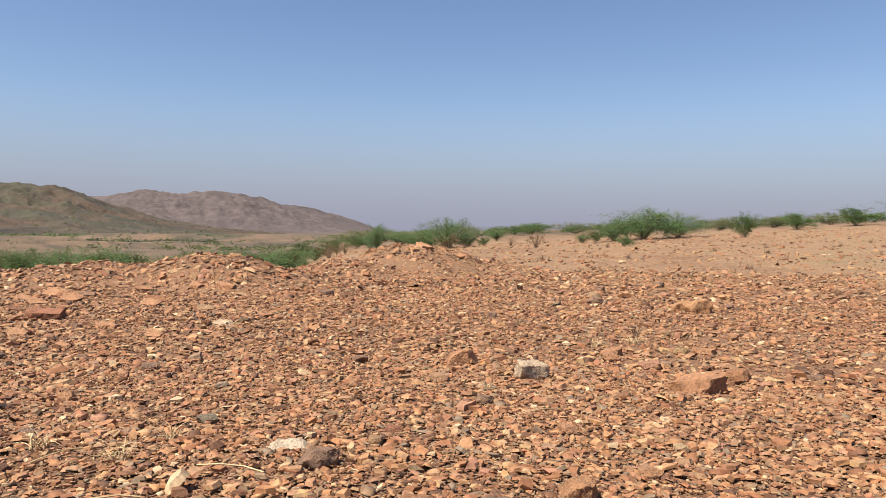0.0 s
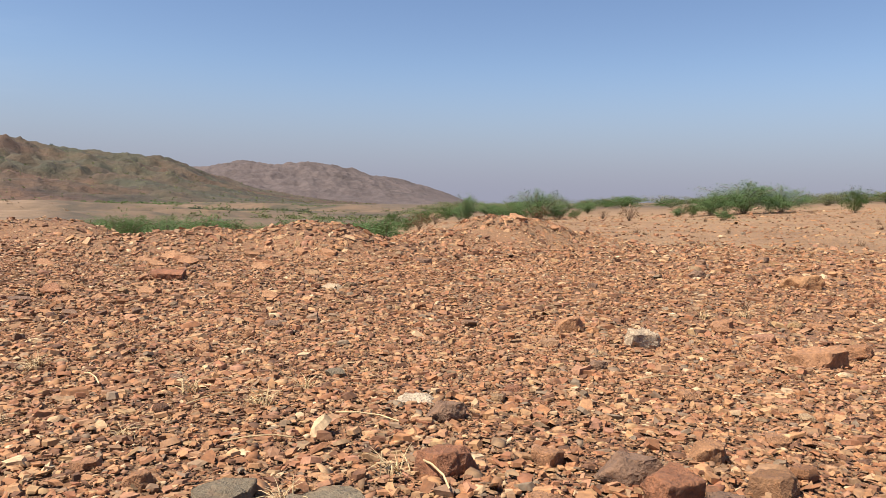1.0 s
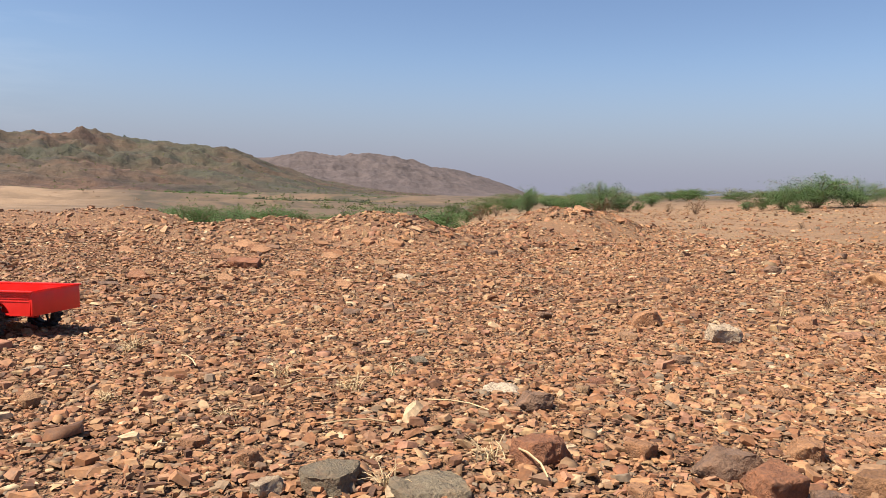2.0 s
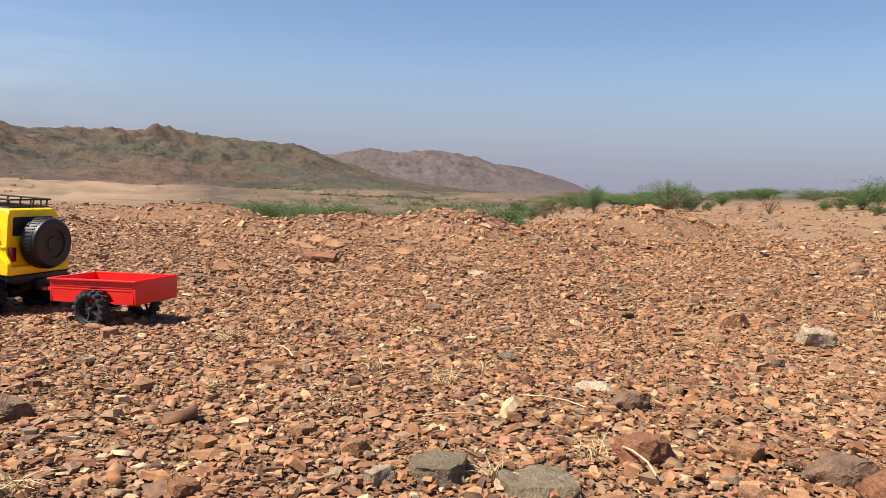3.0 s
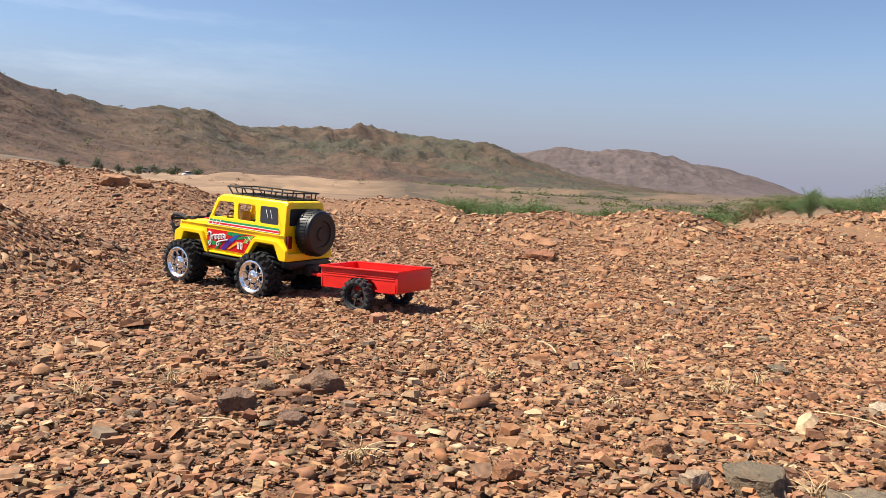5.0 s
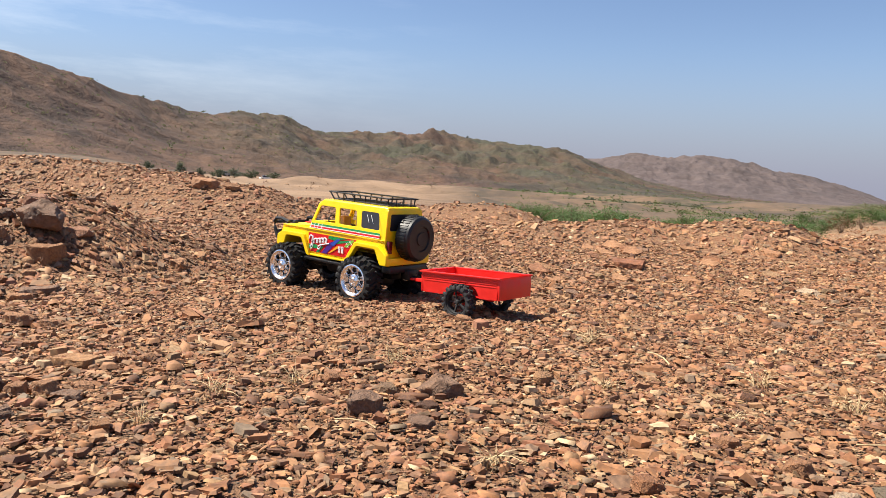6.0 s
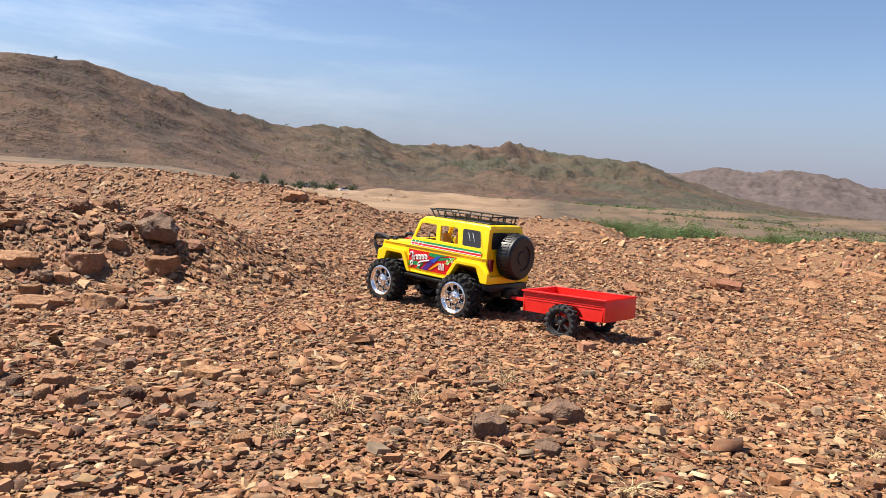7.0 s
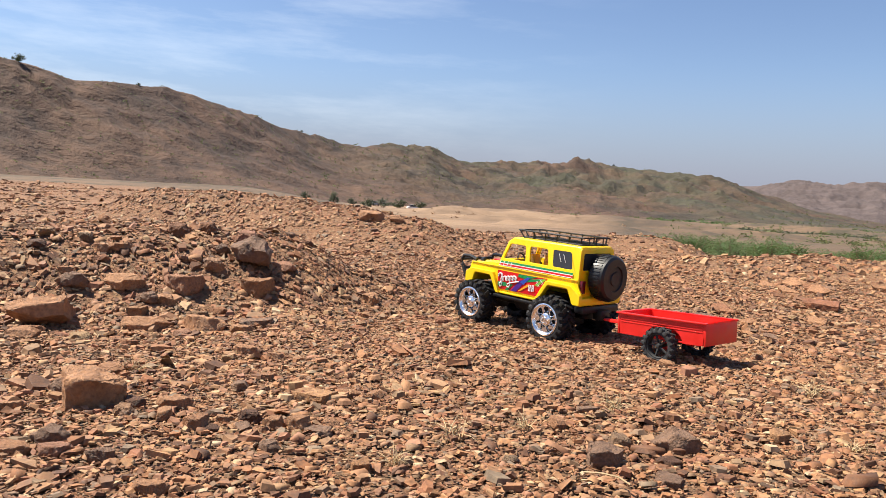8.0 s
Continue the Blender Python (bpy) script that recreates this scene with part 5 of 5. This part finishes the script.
GREEN = "bright green thorny shrub with fine leaves on dry ground"
big = shrub(1, LEAF, 1.0, 1.0, 7500, "shrub", "large dense green thorny shrub on dry ground", "shrub", 20, 0.028)
plant(big, [(-12.3, 13.5, 1.35, 0.62), (-10.2, 13.0, 0.75, 0.44), (-14.8, 13.8, 0.95, 0.50), (2.2, 13.0, 1.0, 0.60), (-4.0, 31.0, 1.6, 0.50)], 2)
mid = shrub(2, LEAF, 1.0, 1.0, 3400, "shrub", GREEN, "shrub", 11, 0.038)
plant(mid, [(7.5, 13.0, 0.46, 0.58), (13.3, 17.0, 0.55, 0.60), (12.2, 16.0, 0.8, 0.36), (10.6, 17.0, 0.9, 0.38), (9.2, 18.5, 0.9, 0.40), (8.2, 17.0, 0.6, 0.36), (5.9, 19.0, 0.9, 0.42), (5.0, 17.5, 0.7, 0.34), (4.2, 15.0, 0.6, 0.46), (-1.4, 19.0, 0.7, 0.36), (14.0, 14.5, 0.8, 0.44), (0.6, 13.4, 0.42, 0.30), (3.6, 13.6, 0.36, 0.34), (-0.6, 13.6, 0.26, 0.20), (-2.6, 28.0, 1.0, 0.42), (-8.0, 12.4, 0.28, 0.20), (-9.0, 12.6, 0.34, 0.24),
            (-11.2, 10.2, 0.30, 0.15), (-19.3, 12.5, 0.48, 0.42), (-22.5, 16.0, 0.8, 0.40), (-26.0, 17.0, 1.0, 0.45), (-29.0, 16.0, 1.2, 0.50)], 3)
low = shrub(3, LEAF_DULL, 1.0, 1.0, 2400, "shrub", "low olive-green scrub bush on dry ground", "shrub", 14, 0.042)
plant(low, [(9.6, 22.0, 1.1, 0.50), (11.0, 23.0, 1.2, 0.44), (8.4, 25.0, 1.2, 0.44), (5.8, 24.0, 1.2, 0.36), (4.4, 26.0, 1.3, 0.36), (-1.2, 30.0, 1.3, 0.30), (-3.8, 32.0, 1.2, 0.30), (-17.5, 19.0, 1.0, 0.30),
            (-21.0, 20.0, 1.2, 0.32), (-24.5, 21.0, 1.3, 0.34)], 4)
strip = shrub(4, LEAF, 1.0, 1.0, 1400, "shrub", "spreading green shrub on the valley floor", "shrub", 14, 0.040)
low_band = random.Random(31)
plant(strip, [(b + low_band.uniform(-0.4, 0.4), low_band.uniform(11.5, 16.5), low_band.uniform(0.6, 1.2), low_band.uniform(0.32, 0.46)) for b in [*np.linspace(14.2, 21.4, 20), *np.linspace(25.2, 34.4, 26)]]
      + [(b, low_band.uniform(14, 17), 0.9, 0.3) for b in (21.8, 22.9, 24.2)], 6)
band = random.Random(21)
plant(shrub(6, LEAF, 1.0, 1.0, 2000, "shrub", "low light green shrub along the terrace edge", "shrub", 14, 0.040),
      [(b + band.uniform(-0.8, 0.8), band.uniform(24, 34), band.uniform(0.8, 1.6), band.uniform(0.26, 0.46)) for b in np.linspace(-29, 8, 16)], 8)
plant(shrub(7, LEAF_DULL, 1.0, 1.0, 1300, "shrub", "pale olive shrub along the terrace edge", "shrub", 14, 0.045),
      [(b + band.uniform(-1, 1), band.uniform(32, 44), band.uniform(1.4, 2.6), band.uniform(0.32, 0.50)) for b in np.linspace(-29, 11, 20)], 10)
sprig = shrub(9, LEAF, 1.2, 1.0, 500, "shrub", "tall sparse green sprigs standing above the scrub", "shrub", 5, 0.035)
plant(sprig, [(2.6, 13.0, 0.60, 0.66), (0.9, 13.2, 0.55, 0.64), (4.2, 13.5, 0.40, 0.58), (7.4, 13.0, 0.34, 0.54), (13.4, 17.0, 0.5, 0.60), (-19.3, 12.5, 0.4, 0.50)], 12)
dead = shrub(5, TWIGS, 1.0, 1.0, 500, "dry_shrub", "dry brown leafless shrub on sandy ground", "dry shrub", 22, 0.06)
plant(dead, [(-4.7, 10.5, 0.34, 0.26), (-2.7, 12.5, 0.36, 0.22), (11.1, 13.0, 0.55, 0.34), (9.9, 13.4, 0.4, 0.26), (2.0, 12.6, 0.6, 0.30), (-8.3, 15.0, 0.6, 0.2), (0.5, 14.0, 0.4, 0.15)], 7)


# ---- far things ----
def far_scrub(name, count, seed, label):
    """Dots of scrub on the hill flanks, joined: ragged low clumps of a few leaves each."""
    x, y, z, s = range_near
    rng = np.random.default_rng(seed)
    verts, faces = [], []
    n, k = x.shape
    for _ in range(count):
        i, j = int(62 * rng.uniform(0.02, 1) ** 1.1), int(rng.integers(0, k - 1))
        i = min(i, 61)
        u, v = rng.uniform(0, 1, 2)
        lerp = lambda a: a[i, j] * (1 - u) * (1 - v) + a[i + 1, j] * u * (1 - v) + a[i, j + 1] * (1 - u) * v + a[i + 1, j + 1] * u * v
        c = np.array([lerp(x), lerp(y), lerp(z)])
        away = math.hypot(c[0], c[1])
        if away < 480 and rng.uniform() < 0.45:
            continue
        r = rng.uniform(0.35, 1.15) * (1 + 0.5 * (rng.uniform() < 0.12)) * min(1.0, away / 620 + 0.1)
        for _ in range(7):
            p = c + rng.normal(0, 1, 3) * r * np.array([0.5, 0.5, 0.3]) + np.array([0, 0, r * 0.4])
            a, b = rng.normal(0, 1, 3), rng.normal(0, 1, 3)
            a, b = a / np.linalg.norm(a) * r * 0.55, b / np.linalg.norm(b) * r * 0.55
            q = len(verts)
            verts += [(p - a).tolist(), (p + b).tolist(), (p + a).tolist()]
            faces.append((q, q + 1, q + 2))
    tagged(new(name, mesh_from(name, verts, faces, LEAF_DULL)), label, "scrub", kind="stuff")


far_scrub("hill_scrub", 5500, 3, "sparse dark green scrub dotted over the hillside")


def plain_scrub(name, count, near, far, r0, r1, b0, b1, seed, mat, label):
    rng = np.random.default_rng(seed)
    d, b = near * (far / near) ** rng.uniform(0, 1, count), np.radians(rng.uniform(b0, b1, count))
    x, y = -0.4 - d * np.sin(b), d * np.cos(b)
    z, r = height(x, y), rng.uniform(r0, r1, count)
    k = 26
    off = rng.normal(0, 1, (count, k, 1, 3)) * r[:, None, None, None] * np.array([0.6, 0.6, 0.3])
    off[..., 2] = np.abs(off[..., 2])
    tri = rng.normal(0, 0.17, (count, k, 3, 3)) * r[:, None, None, None]
    v = np.stack([x, y, z], -1)[:, None, None, :] + off + tri * np.array([1, 1, 0.7])
    v = v.reshape(-1, 3)
    faces = np.arange(len(v)).reshape(-1, 3)
    tagged(new(name, mesh_from(name, v.tolist(), faces.tolist(), mat)), label, "scrub", kind="stuff")


plain_scrub("plain_scrub", 260, 45, 190, 0.25, 0.6, 12, 33, 5, LEAF_DULL, "low dull scrub dotted over the dry valley floor")
plain_scrub("valley_scrub", 130, 60, 210, 0.2, 0.55, 36, 60, 15, TWIGS, "dry brown scrub and rubble dotted over the sandy flat")
plain_scrub("foothill_scrub", 700, 230, 420, 0.7, 1.6, 16, 44, 6, LEAF, "dark green scrub along the foot of the hills")


plain_scrub("dark_thicket", 520, 75, 105, 0.35, 0.62, 20.0, 28.5, 26, LEAF_DARK, "dark thorn thicket lining the dry river bed")


def spot(b, d):
    x, y = -0.4 - d * math.sin(radians(b)), d * math.cos(radians(b))
    return x, y, float(height(x, y))


def far_house(b, d, w, deep, h, yaw):
    top = new("house", None)
    x, y, z = spot(b, d)
    top.matrix_world = Matrix.Translation((x, y, z)) @ pose(0, 0, 0, 0, 0, yaw)
    tagged(top, "small distant white flat-roofed house on the plain", "house", "far houses")
    part("wall", box(-w / 2, w / 2, -deep / 2, deep / 2, -0.3, h), LIMEWASH, top)
    part("roof", box(-w / 2 - 0.2, w / 2 + 0.2, -deep / 2 - 0.2, deep / 2 + 0.2, h, h + 0.25, 0.05), LIMEWASH, top)
    part("door", box(-0.5, 0.5, -deep / 2 - 0.04, -deep / 2 + 0.05, 0, 2.0), PAINT_GREY, top)


for row in [(25.6, 640, 6, 5, 2.9, 20), (24.6, 660, 5, 4, 2.7, 5), (23.6, 700, 5, 4, 2.7, -10), (27.2, 620, 4, 4, 2.6, 40)]:
    far_house(*row)


def far_car(b, d, yaw, mat, label):
    top = new("car", None)
    x, y, z = spot(b, d)
    top.matrix_world = Matrix.Translation((x, y, z)) @ pose(0, 0, 0, 0, 0, yaw)
    tagged(top, label, "car", "parked vehicles")
    part("body", box(-1.7, 1.7, -0.75, 0.75, 0.35, 0.95, 0.12, (0.96, 0.92)), mat, top)
    part("cabin", box(-0.95, 0.75, -0.68, 0.68, 0.95, 1.5, 0.12, (0.72, 0.8)), TINT, top)
    part("roof", box(-0.66, 0.46, -0.56, 0.56, 1.47, 1.54, 0.03), mat, top)
    for u in (-1.05, 1.05):
        for s in (-1, 1):
            w = part("wheel", lathe([(0, -0.1), (0.22, -0.1), (0.32, -0.08), (0.32, 0.08), (0.22, 0.1), (0, 0.1)], 18), RUBBER, top)
            w.location = (u, s * 0.68, 0.32)


far_car(52.4, 230, 70, LIMEWASH, "small white car parked on the sandy flat far off")
far_car(55.3, 240, 100, PAINT_GREY, "small grey car parked on the sandy flat far off")

# trees at the foot of the hill
hilltree = shrub(8, LEAF_DARK, 1.0, 1.0, 1500, "tree", "dark green bushy tree at the foot of the hill", "tree", 9, 0.07)
plant(hilltree, [(57.0, 200, 2.6, 2.6), (54.6, 202, 4.2, 3.2), (58.4, 200, 3.2, 3.8), (53.4, 200, 4.6, 3.0), (55.8, 206, 4.2, 3.0), (60.5, 190, 2.8, 2.4), (51.8, 220, 4.0, 2.4)], 9)

# a few lone trees on the crest of the near hill
hx, hy, hz, hs = range_near
for b, size in ((79.7, 1.9), (72.4, 0.8), (61.0, 0.9), (40.6, 1.4), (37.4, 1.3)):
    k = int(np.argmin(np.abs(np.degrees(np.arctan2(-(hx[61] + 0.4), hy[61])) - b)))
    copy_thing(hilltree, Matrix.Translation((hx[61, k], hy[61, k], hz[61, k] - 0.3)) @ Matrix.Diagonal((size, size, size * 0.8, 1)))
